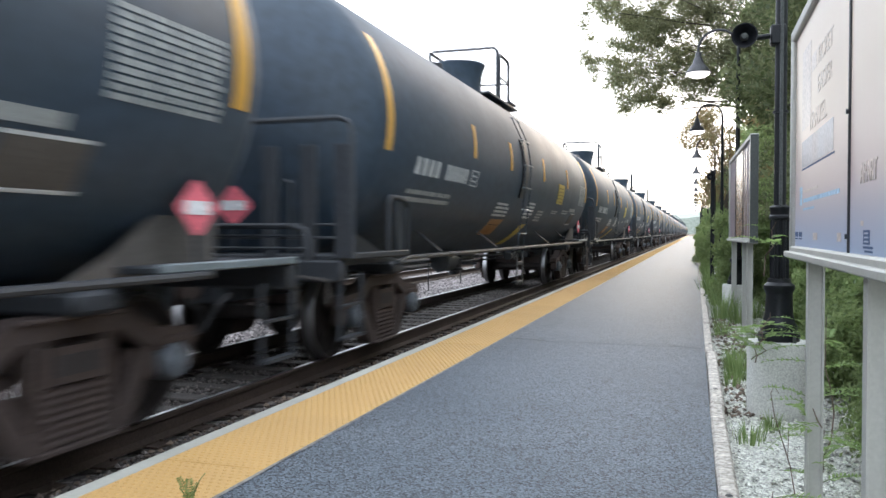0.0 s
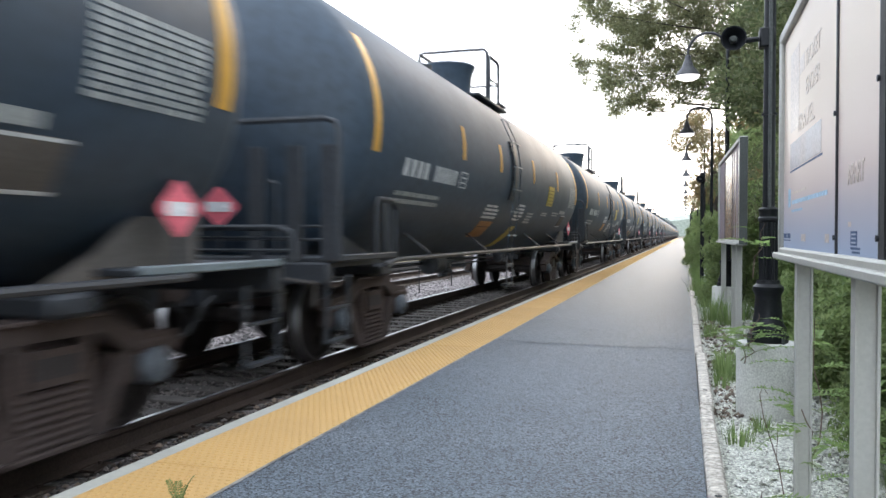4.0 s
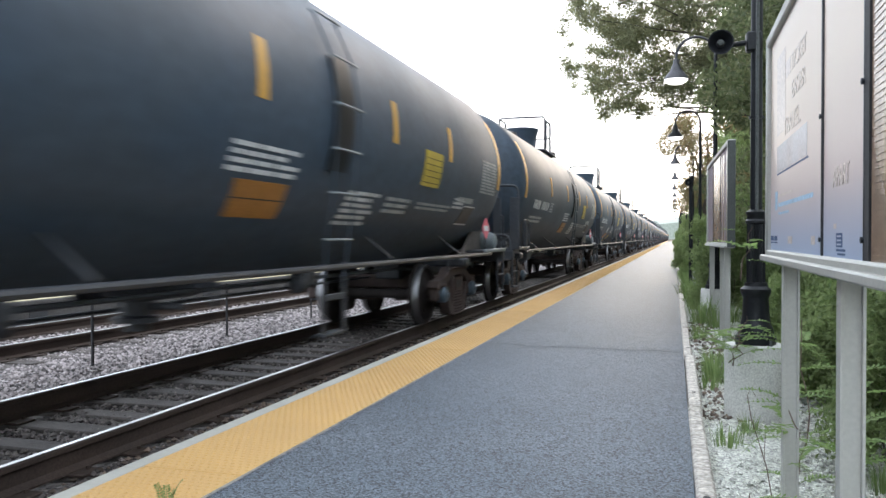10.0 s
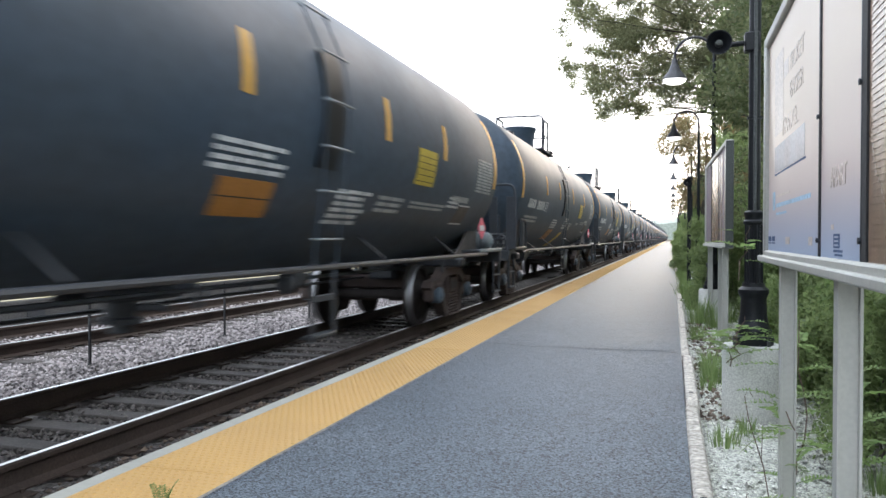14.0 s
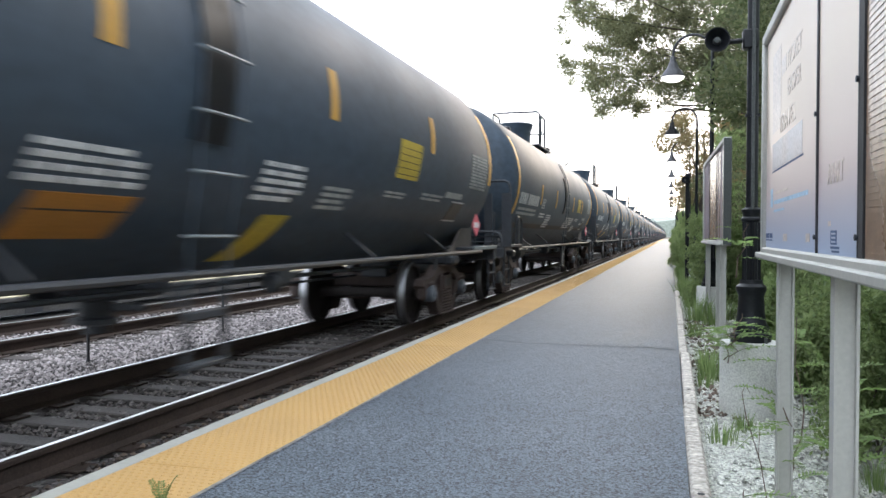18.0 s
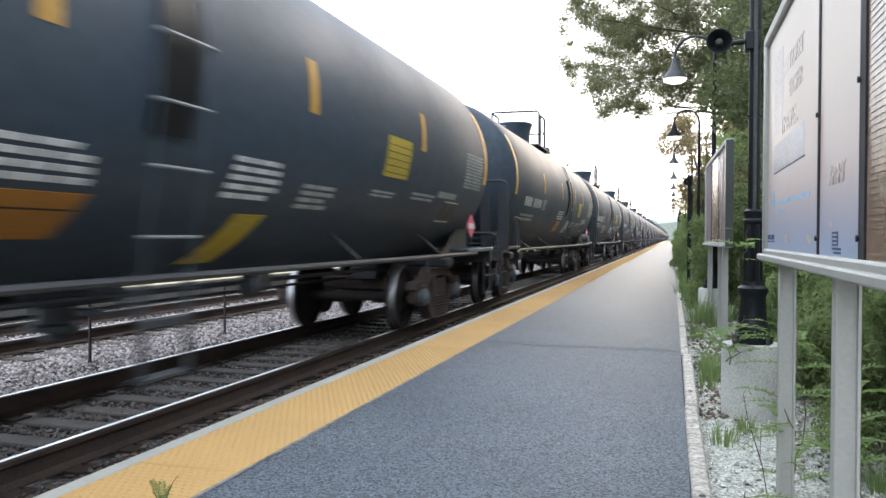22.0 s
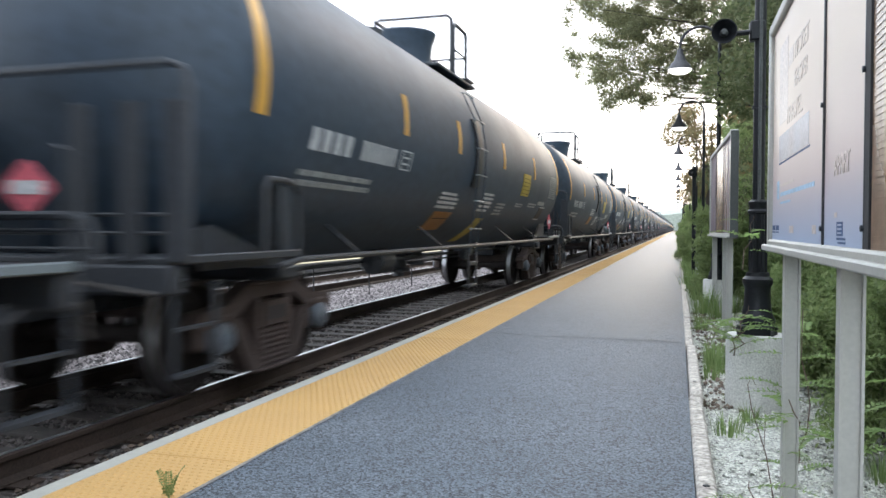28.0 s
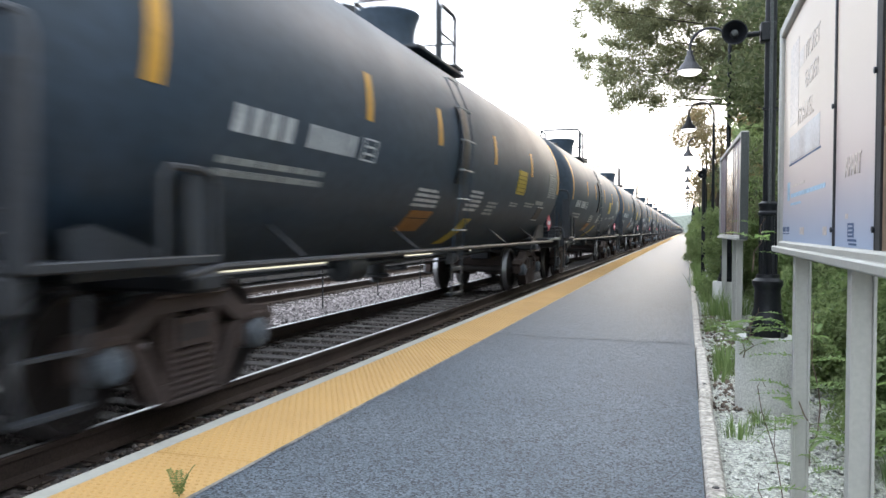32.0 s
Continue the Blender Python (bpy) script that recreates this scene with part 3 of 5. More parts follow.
# ---- lamp posts ----
def lamp_post(head, tall=3.84):
    """A black fluted post on a concrete base, with a gooseneck and a bell-shaped shade."""
    p = thing("lamp_post", "black fluted lamp post with a gooseneck on a round concrete base" if head else "black fluted post with a round loudspeaker on a concrete base", "lamp post", "lamp posts along the platform")
    part("concrete_base", Geo().lathe([(0.2, -0.35), (0.2, 0.355), (0.193, 0.37), (0.18, 0.374), (0.0, 0.374)], 28), CONCRETE, p, "pale round concrete footing")
    foot = part("post_foot", Geo().lathe([(0.13, 0.374), (0.135, 0.40), (0.13, 0.43), (0.115, 0.44), (0.118, 0.47), (0.1, 0.5), (0.088, 0.56), (0.082, 0.68), (0.088, 0.7), (0.098, 0.72), (0.098, 0.745), (0.075, 0.765), (0.072, 0.79)], 20), POLE_BLACK, p, "turned black cast-iron foot")
    for k in range(4):
        a = k * math.pi / 2 + 0.6
        part("bolt", Geo().tube([(0.15 * math.cos(a), 0.15 * math.sin(a), 0.37), (0.15 * math.cos(a), 0.15 * math.sin(a), 0.41)], 0.012, 6), GREY_POLE, foot)
    g = Geo()
    ring = []
    for h in (0.78, 1.2):
        for j in range(32):
            r = 0.06 if j % 2 else 0.052
            ring.append((r * math.cos(j * math.pi / 16), r * math.sin(j * math.pi / 16), h))
    g.add(ring, [(j, (j + 1) % 32, (j + 1) % 32 + 32, j + 32) for j in range(32)])
    part("fluted_shaft", g, POLE_BLACK, p)
    part("collar", Geo().lathe([(0.055, 1.18), (0.068, 1.19), (0.068, 1.205), (0.06, 1.215), (0.06, 1.24), (0.066, 1.25), (0.066, 1.265), (0.045, 1.28)], 18), POLE_BLACK, p)
    part("shaft", Geo().tube([(0, 0, 1.26), (0, 0, tall)], 0.04, 12, r2=0.026 if head else 0.036), POLE_BLACK, p)
    if head:
        pts = [(-0.28 + 0.28 * math.cos(a), 0, tall + 0.28 * math.sin(a)) for a in np.linspace(0, math.pi, 15)]
        part("gooseneck", Geo().tube([(0, 0, tall - 0.1)] + pts + [(-0.56, 0, tall - 0.06)], 0.02, 10), LAMP_GREY, p)
        sh = part("shade", Geo().lathe([(0.03, tall - 0.03), (0.045, tall - 0.05), (0.045, tall - 0.1), (0.06, tall - 0.12), (0.085, tall - 0.2), (0.13, tall - 0.25), (0.185, tall - 0.335), (0.19, tall - 0.345), (0.18, tall - 0.343), (0.12, tall - 0.25), (0.0, tall - 0.16)], 24), LAMP_GREY, p, "dark grey bell shade", at=(-0.56, 0, 0))
        part("diffuser", Geo().lathe([(0.172, tall - 0.33), (0.16, tall - 0.37), (0.1, tall - 0.4), (0.0, tall - 0.41)], 20), LAMP_WHITE, sh, "white glass diffuser")
    return p


def horn(parent, at, arm):
    """A round horn loudspeaker that faces down the platform, on a short arm."""
    h = part("loudspeaker", Geo().lathe([(0.03, 0.16), (0.045, 0.14), (0.045, 0.07), (0.055, 0.05), (0.077, 0.0), (0.083, -0.012), (0.077, -0.012), (0.05, 0.03), (0.03, 0.05), (0.0, 0.05)], 24, "y"), POLE_BLACK, parent, "black round horn loudspeaker", at=at)
    part("cone_tip", Geo().lathe([(0.0, -0.005), (0.02, 0.0), (0.026, 0.05)], 12, "y"), GREY_POLE, h)
    part("arm", Geo().tube([(0.0, 0.1, 0.0), (arm, 0.1, 0.01)], 0.018, 8), POLE_BLACK, h)
    part("bracket", Geo().box((arm, 0.1, 0.01), (0.1, 0.1, 0.13), 0.01), POLE_BLACK, h)


near_post = lamp_post(False, 4.6)
near_post.matrix_basis = pose(0.53, 5.72, 0.038)
horn(near_post, (-0.235, -0.1, 2.4), 0.215)
part("conduit", Geo().tube([(0.0, -0.05, 1.25), (0.0, -0.05, 4.5)], 0.012, 6), GREY_POLE, near_post, "grey conduit strapped to the post")
for z in (1.9, 2.75):
    part("strap", Geo().lathe([(0.046, z - 0.008), (0.049, z - 0.008), (0.049, z + 0.008), (0.046, z + 0.008)], 14), POLE_BLACK, near_post)
lamp1 = lamp_post(True)
lamp1.matrix_basis = pose(0.58, 12.4, 0)
for i in range(1, 14):
    copy_thing(lamp1, pose(0.58, 12.4 + 7.1 * i, 0))
pole = thing("speaker_pole", "slim black pole carrying a horn loudspeaker beside the hedge", "pole", at=(0.36, 18.6, 0))
part("shaft", Geo().tube([(0, 0, -0.2), (0, 0, 2.47)], 0.045, 12), POLE_BLACK, pole)
part("cap", Geo().lathe([(0.05, 2.46), (0.055, 2.48), (0.03, 2.52), (0.0, 2.53)], 12), POLE_BLACK, pole)
horn(pole, (-0.05, -0.1, 2.37), 0.05)


# ---- poster boards ----
def letters(text, size, mat, parent, at, stretch=1.0):
    """Flat raised letters on a poster that faces the track."""
    cu = bpy.data.curves.new("lettering", "FONT")
    cu.body, cu.size, cu.extrude = text, size, 0.0008
    ob = new("lettering", cu)
    me = bpy.data.meshes.new_from_object(ob.evaluated_get(bpy.context.evaluated_depsgraph_get()))
    bpy.data.objects.remove(ob)
    me.materials.append(mat)
    out = new("lettering", me)
    out.parent = parent
    out.matrix_basis = at @ Matrix.Diagonal((stretch, 1, 1, 1))
    return tagged(out, "lettering " + text)


def on_face(y, z):
    """Turns letters so that they read from the track side: along -Y, up z."""
    return Matrix(((0, 0, -1, -0.004), (-1, 0, 0, y), (0, 1, 0, z), (0, 0, 0, 1)))


def poster_board(y0, y1, z0, z1, splits, posts, label, end=None):
    """A framed case on posts; its face looks towards the track (-X). y0 is the near end."""
    b = thing("poster_board", label, "notice board", "poster boards")
    w = 0.055
    part("back_panel", Geo().box((0.055, (y0 + y1) / 2, (z0 + z1) / 2), (0.05, y1 - y0 - 0.02, z1 - z0 - 0.02)), ALUMINIUM, b)
    for nm, c, s in (("bottom_rail", ((y0 + y1) / 2, z0), (y1 - y0, w)), ("top_rail", ((y0 + y1) / 2, z1), (y1 - y0, w)), ("end_stile", (y0, (z0 + z1) / 2), (w, z1 - z0 + w)), ("end_stile", (y1, (z0 + z1) / 2), (w, z1 - z0 + w))):
        part(nm, Geo().box((0.045, c[0], c[1]), (0.09, s[0], s[1]), 0.008), ALUMINIUM, b)
    # thin dark grey plate over the near end stile
    if end:
        part("end_cap", Geo().box((0.045, y0 - 0.032, (z0 + z1) / 2), (0.085, 0.006, z1 - z0 + 0.03), 0.002), end, b, "dark grey end plate")
    part("drip_ledge", Geo().box((-0.012, (y0 + y1) / 2, z0 - 0.012), (0.03, y1 - y0 + 0.02, 0.03), 0.006), ALUMINIUM, b)
    for y in splits:
        m = part("mullion", Geo().box((0.018, y, (z0 + z1) / 2), (0.008, 0.012, z1 - z0 - 0.05), 0.002), LAMP_GREY, b, "thin dark joint strip")
        for z in (z0 + 0.08, (z0 + z1) / 2 - 0.05, z1 - 0.08):
            part("lock_stud", Geo().lathe([(0.007, 0.016), (0.009, 0.008), (0.0, 0.006)], 8, "x"), FRAME, m, at=(0, y, z))
    for y in posts:
        h = z0 + 0.42
        a, c, d, e = y - 0.032, y - 0.02, y + 0.02, y + 0.032
        part("post", Geo().prism([(0.014, a), (0.022, a), (0.024, c), (0.07, c), (0.072, a), (0.08, a), (0.08, e), (0.072, e), (0.07, d), (0.024, d), (0.022, e), (0.014, e)], z0 - 0.03 - h, z0 - 0.03, "z"), ALUMINIUM, b, "grey aluminium channel post")
    return b


def poster(board, y0, y1, z0, z1, mat, label):
    return part("poster", Geo().box((0.024, (y0 + y1) / 2, (z0 + z1) / 2), (0.006, y1 - y0, z1 - z0)), mat, board, label)


def bar(board, name, mat, y0, y1, z0, z1, x=0.0202, slant=0.0):
    g = Geo().prism([(y1, z0), (y0, z0 + slant), (y0, z1 + slant), (y1, z1)], x, x + 0.0012, "x")
    return part(name, g, mat, board)


board1 = poster_board(1.15, 4.27, 1.042, 2.1, (2.8, 2.2), (3.73, 2.5, 1.3), "aluminium poster case with white travel posters on grey posts")
board1.matrix_basis = pose(0.44, 0, 0)
sheet = poster(board1, 2.81, 4.24, 1.07, 2.07, POSTER, "white travel poster with blue and grey print")
for word, z, y, s, wide in (("TICKET", 1.815, 3.53, 0.1, 1.15), ("EASIER", 1.7, 3.52, 0.1, 1.2), ("TRAVEL", 1.575, 3.76, 0.105, 1.3)):
    letters(word, s, INK_GREY, sheet, Matrix.Translation((0.0242, 0, 0)) @ on_face(y, z), wide)
bar(sheet, "lettering_bar", INK_PALE, 3.56, 3.7, 1.815, 1.885)
bar(sheet, "picture", INK_PALE, 3.72, 4.0, 1.6, 1.96)
bar(sheet, "picture_band", INK_BLUE, 3.13, 4.0, 1.43, 1.55)
bar(sheet, "band_shadow", INK_NAVY, 3.1, 4.0, 1.418, 1.426)
bar(sheet, "blue_label", INK_SKY, 3.98, 4.06, 1.26, 1.345)
bar(sheet, "text_line", INK_SKY, 2.99, 3.94, 1.27, 1.287)
bar(sheet, "text_line", INK_PALE, 3.5, 3.94, 1.315, 1.325)
bar(sheet, "text_line", INK_SKY, 3.6, 3.94, 1.235, 1.245)
for i in range(2):
    bar(sheet, "emblem", INK_NAVY, 3.98 + 0.14 * i, 4.09 + 0.14 * i, 1.115, 1.138)
    bar(sheet, "emblem_line", INK_NAVY, 3.98 + 0.14 * i, 4.09 + 0.14 * i, 1.103, 1.109)
bar(sheet, "emblem", INK_PALE, 3.5, 3.62, 1.104, 1.134)
bar(sheet, "emblem", INK_PALE, 2.95, 3.03, 1.104, 1.134)
sheet2 = poster(board1, 2.21, 2.79, 1.07, 2.07, POSTER, "white poster with a small navy emblem")
letters("APART", 0.09, INK_PALE, sheet2, Matrix.Translation((0.0242, 0, 0)) @ on_face(2.63, 1.28), 0.85)
bar(sheet2, "emblem", INK_NAVY, 2.49, 2.58, 1.1, 1.142)
for i in range(3):
    bar(sheet2, "emblem_line", POSTER, 2.505, 2.565, 1.106 + 0.012 * i, 1.111 + 0.012 * i, 0.0194)
bar(sheet2, "emblem_line", INK_NAVY, 2.45, 2.58, 1.088, 1.095)
bar(sheet2, "emblem_line", INK_NAVY, 2.45, 2.56, 1.077, 1.083)
bar(sheet2, "text_line", INK_PALE, 2.58, 2.62, 1.155, 1.17)
sheet3 = poster(board1, 1.2, 2.15, 1.07, 2.07, POSTER_DARK, "dark poster behind a ribbed pane")
# black strip standing in for the shade of the gap between posters
part("dark_gap", Geo().box((0.02, 2.17, 1.57), (0.01, 0.05, 1.0)), STAKE, board1)
for i in range(60):
    bar(sheet3, "rib", POSTER_DARK, 1.2, 2.12, 1.08 + 0.0163 * i, 1.086 + 0.0163 * i, 0.0192)
board2 = poster_board(9.3, 12.7, 0.97, 2.12, (10.4, 11.6), (9.75, 10.35, 12.2), "aluminium poster case with dark posters on grey posts", GREY_POLE)
board2.matrix_basis = pose(0.79, 0, 0.07, 0, 0, 1.43)
warm_sheet = poster(board2, 9.34, 10.38, 1.0, 2.09, INK_WARM, "faded warm poster with dark upright stripes")
for y in (9.5, 9.9, 10.2):
    bar(warm_sheet, "dark_stripe", POSTER_DARK, y, y + 0.14, 1.02, 2.05)
poster(board2, 10.42, 11.58, 1.0, 2.09, POSTER_DARK, "dark poster")
poster(board2, 11.62, 12.66, 1.0, 2.09, INK_WARM, "faded warm poster")

twig = thing("fallen_leaf", "curled brown leaf lying on the platform's yellow edge", "leaf", at=(-1.86, 20.2, 0.004))
part("blade", Geo().add([(0, -0.09, 0.0), (0.06, 0, 0.03), (0, 0.1, 0.015), (-0.06, 0, 0.035), (0, 0, 0.005)], [(0, 1, 4), (1, 2, 4), (2, 3, 4), (3, 0, 4)]), LITTER, twig)
part("stalk", Geo().tube([(0, 0.1, 0.015), (0.02, 0.17, 0.03)], 0.003, 5), LITTER, twig)


# ---- plants ----
def limb_path(r, start, end, sag=0.1, n=6):
    s, e = Vector(start), Vector(end)
    out = []
    for i in range(n + 1):
        t = i / n
        p = s.lerp(e, t)
        p += Vector((r.uniform(-1, 1), r.uniform(-1, 1), r.uniform(-0.5, 1))) * sag * math.sin(math.pi * t)
        out.append(p)
    return out


def leafy(seed, lumps, count, size, mat, name, hollow=0.55):
    """Leaves gathered in clumps: lumps are (x, y, z, rx, ry, rz)."""
    r = np.random.default_rng(seed)
    lumps = np.array(lumps, float)
    vol = (lumps[:, 3] * lumps[:, 4] * lumps[:, 5]) ** 0.75
    pick = r.choice(len(lumps), count, p=vol / vol.sum())
    d = r.normal(size=(count, 3))
    d /= np.linalg.norm(d, axis=1)[:, None]
    rad = hollow + (1 - hollow) * r.random(count) ** 0.7
    rad *= 1 + 0.16 * np.sin(d[:, 0] * 9 + pick) * np.sin(d[:, 2] * 8 + pick * 2) + 0.1 * r.normal(size=count)
    p = lumps[pick, :3] + d * rad[:, None] * lumps[pick, 3:]
    return noisy(r, p, size * r.uniform(0.6, 1.4, count), mat, name)


def tree(seed, height, spread, leaves, size, mat, label, lean=(0, 0), low=0.35, lumps=26):
    """A tapered trunk with limbs and a broken crown of leaf clumps."""
    r = random.Random(seed)
    t = thing("tree", label, "tree", "trees beside the platform")
    top = Vector((lean[0], lean[1], height * 0.75))
    part("trunk", Geo().tube(limb_path(r, (0, 0, -0.3), top, 0.25, 8), 0.03 * height ** 0.8 * 0.75, 10, r2=0.03), BARK, t, "rough grey-brown trunk")
    spots = []
    for i in range(lumps):
        a, h = r.uniform(0, 6.283), r.uniform(low, 1.0)
        rad = spread * (0.35 + 0.65 * math.sin(math.pi * min(1, (h - low) / (1 - low) * 0.85 + 0.12))) * r.uniform(0.35, 1.0)
        c = Vector((lean[0] * h + rad * math.cos(a), lean[1] * h + rad * math.sin(a), height * h))
        s = spread * r.uniform(0.16, 0.34)
        spots.append((*c, s * 1.15, s * 1.15, s * 0.8))
        if i % 2 == 0:
            base = Vector((0, 0, -0.3)).lerp(top, min(0.95, h * 0.8))
            part("limb", Geo().tube(limb_path(r, base, c, 0.15, 5), 0.012 * height ** 0.7, 6, r2=0.008), BARK, t)
    part("crown", leafy(seed, spots, leaves, size, mat, "crown"), mat, t)
    return t


# the tree whose branch hangs over the platform
over = thing("tree", "tall tree with a leafy branch hanging over the platform", "tree", "trees beside the platform", at=(3.0, 19.5, -0.08))
r = random.Random(11)
part("trunk", Geo().tube(limb_path(r, (0, 0, -0.3), (-0.6, 0.2, 9.0), 0.2, 9), 0.2, 12, r2=0.06), BARK, over, "rough grey-brown trunk")
spots = []
for i in range(420):
    x = -5.6 + 4.7 * r.random()
    floor_z = 4.05 + 1.2 * max(0.0, (-4.7 - x)) + 0.25 * max(0.0, x + 3.6)
    s = r.uniform(0.14, 0.36)
    spots.append((x, r.uniform(-1.3, 1.7), floor_z + s * 0.7 + r.random() ** 1.1 * 4.4, s * 1.2, s * 1.2, s * 0.85))
for i in range(110):
    s = r.uniform(0.16, 0.38)
    spots.append((r.uniform(-3.7, -0.9), r.uniform(-1.3, 1.7), r.uniform(4.9, 8.2), s * 1.2, s * 1.2, s * 0.85))
for i in range(34):
    s = r.uniform(0.3, 0.65)
    spots.append((r.uniform(-2.3, 2.0), r.uniform(-1.6, 1.8), r.uniform(4.3, 9.5), s, s, s * 0.8))
for s in spots[::11]:
    part("limb", Geo().tube(limb_path(r, (-0.3, 0, min(7.5, s[2] * 0.85)), s[:3], 0.25, 6), 0.035, 6, r2=0.005), BARK, over)
part("crown", leafy(11, spots, 205000, 0.031, LEAF_TREE, "crown", 0.0), LEAF_TREE, over, "grey-green backlit leaves")

# taller trees that close the view behind the boards
near_tree = tree(21, 7.5, 2.2, 21000, 0.055, LEAF_LOCUST, "locust tree with bright green feathery leaves", (-0.2, 0), 0.18, 34)
near_tree.matrix_basis = pose(2.75, 9.6, -0.2)
for x, y, a in ((2.6, 12.6, 120), (2.9, 15.4, 250), (3.0, 23.5, 300)):
    copy_thing(near_tree, pose(x, y, -0.3, 0, 0, a))
mid_tree = tree(22, 8.0, 2.6, 12000, 0.1, LEAF_DARK, "dense dark green tree behind the lamp posts; unseen copies behind the camera only shade", (0, 0), 0.12, 34)
mid_tree.matrix_basis = pose(4.4, 15.5, -0.3)
for i, (x, y, s) in enumerate(((4.2, 25, 1.0), (4.4, 31, 1.1), (4.2, 38, 1.0), (4.6, 46, 1.15), (5.0, 55, 1.2), (5.5, 66, 1.2), (6, 80, 1.3), (7, 97, 1.3), (8, 118, 1.4), (9, 145, 1.5), (11, 180, 1.6), (7.5, 9, 1.3), (8, 18, 1.4), (9, 28, 1.4))):
    c = copy_thing(mid_tree, pose(x, y, -0.3, 0, 0, 71 * i))
    c.scale = (s, s, s)
# unseen trees behind and beside the camera, added to keep light off the tanks
for i, (x, y) in enumerate(((9, -8), (6.0, -18), (6.2, -28), (12, 3), (13, -7), (12, -18), (6.5, -38), (1.0, -50))):
    copy_thing(mid_tree, pose(x, y, -0.3, 0, 0, 53 * i)).scale = (1.3, 1.3, 1.3)
warm = tree(23, 6.3, 1.5, 15000, 0.042, LEAF_WARM, "small tree with brownish leaves, warm sunlight put into their colour", (-0.3, 0), 0.3, 22)
warm.matrix_basis = pose(1.3, 27.0, -0.3)


def shrub(seed, w, h, leaves, size, mat, label):
    r = random.Random(seed)
    s = thing("shrub", label, "shrub", "shrubs along the platform")
    spots = []
    for i in range(14):
        a, q = r.uniform(0, 6.28), r.random() ** 0.6
        z = h * r.uniform(0.12, 0.92)
        k = w * r.uniform(0.2, 0.4)
        spots.append((w * 0.7 * q * math.cos(a), w * 0.7 * q * math.sin(a), z, k, k, k * 0.9))
        if i % 4 == 0:
            part("stem", Geo().tube(limb_path(r, (r.uniform(-0.1, 0.1), r.uniform(-0.1, 0.1), -0.15), spots[-1][:3], 0.08, 5), 0.014, 5, r2=0.004), BARK, s)
    part("foliage", leafy(seed, spots, leaves, size, mat, "foliage", 0.3), mat, s)
    return s


bush_a = shrub(31, 0.75, 2.0, 13000, 0.029, LEAF_BRIGHT, "feathery bright green shrub at the gravel's edge")
bush_b = shrub(32, 0.8, 1.6, 11000, 0.031, LEAF_DARK, "dense dark green shrub beside the platform")
bush_c = shrub(33, 0.7, 1.2, 7000, 0.034, LEAF_BRIGHT, "low leafy green shrub")
bush_a.matrix_basis = pose(1.75, 6.6, -0.15)
bush_b.matrix_basis = pose(2.1, 5.1, -0.15)
bush_c.matrix_basis = pose(1.5, 8.0, -0.12)
rr = random.Random(8)
for i in range(70):
    y = 3.0 + 0.55 * i * (1 + i * 0.012)
    b = (bush_a, bush_b, bush_c)[i % 3]
    x = (1.95 if y < 5.5 else 1.6 if y < 9 else 1.35 if y < 15 else 1.15) + rr.uniform(-0.12, 0.35)
    s = rr.uniform(0.8, 1.2) * (1.0 if y < 20 else 1.25)
    copy_thing(b, pose(x, y + rr.uniform(-0.2, 0.2), -0.15, 0, 0, rr.uniform(0, 360))).scale = (s, s, s)
for i in range(26):
    y = 13 + 2.2 * i + 0.08 * i * i
    s = rr.uniform(0.55, 0.8)
    copy_thing((bush_b, bush_a, bush_c)[i % 3], pose(0.72 + rr.uniform(-0.05, 0.2), y, -0.12, 0, 0, rr.uniform(0, 360))).scale = (s, s, s)
for i in range(30):
    y = 24 + 2.6 * i + 0.05 * i * i
    s = rr.uniform(0.45, 0.75)
    copy_thing((bush_a, bush_c, bush_b)[i % 3], pose(0.42 + rr.uniform(-0.06, 0.12), y, -0.12, 0, 0, rr.uniform(0, 360))).scale = (s, s, s)
for i in range(12):
    s = rr.uniform(0.45, 0.7)
    copy_thing((bush_c, bush_b, bush_a)[i % 3], pose(1.12 + rr.uniform(-0.1, 0.35), 4.3 + 0.42 * i, -0.12, 0, 0, rr.uniform(0, 360))).scale = (s, s, s)
# hedge on the far side, beyond the second platform
for i in range(22):
    s = rr.uniform(1.4, 2.2)
    copy_thing((bush_b, bush_a)[i % 2], pose(-15.5 + rr.uniform(-1, 1), 8 + 6.5 * i, -0.5, 0, 0, rr.uniform(0, 360))).scale = (s, s, s)


def tuft(seed, n, h, spread, mat=None, name="grass_tuft", label="tuft of long green grass"):
    r = np.random.default_rng(seed)
    g = Geo()
    for i in range(n):
        a, q = r.uniform(0, 6.28), spread * r.random() ** 0.6
        x, y, hh, b = q * math.cos(a), q * math.sin(a), h * r.uniform(0.5, 1.1), r.uniform(0.1, 0.55)
        w = 0.0045
        dx, dy = math.cos(a), math.sin(a)
        g.add([(x - dy * w, y + dx * w, 0), (x + dy * w, y - dx * w, 0), (x + dx * b * hh * 0.4 + dy * w * 0.8, y + dy * b * hh * 0.4 - dx * w * 0.8, hh * 0.6), (x + dx * b * hh * 0.4 - dy * w * 0.8, y + dy * b * hh * 0.4 + dx * w * 0.8, hh * 0.6), (x + dx * b * hh, y + dy * b * hh, hh)],
              [(0, 1, 2, 3), (3, 2, 4)])
    return tagged(part(name, g, mat or GRASS, smooth=False), label, "grass", "grass tufts")


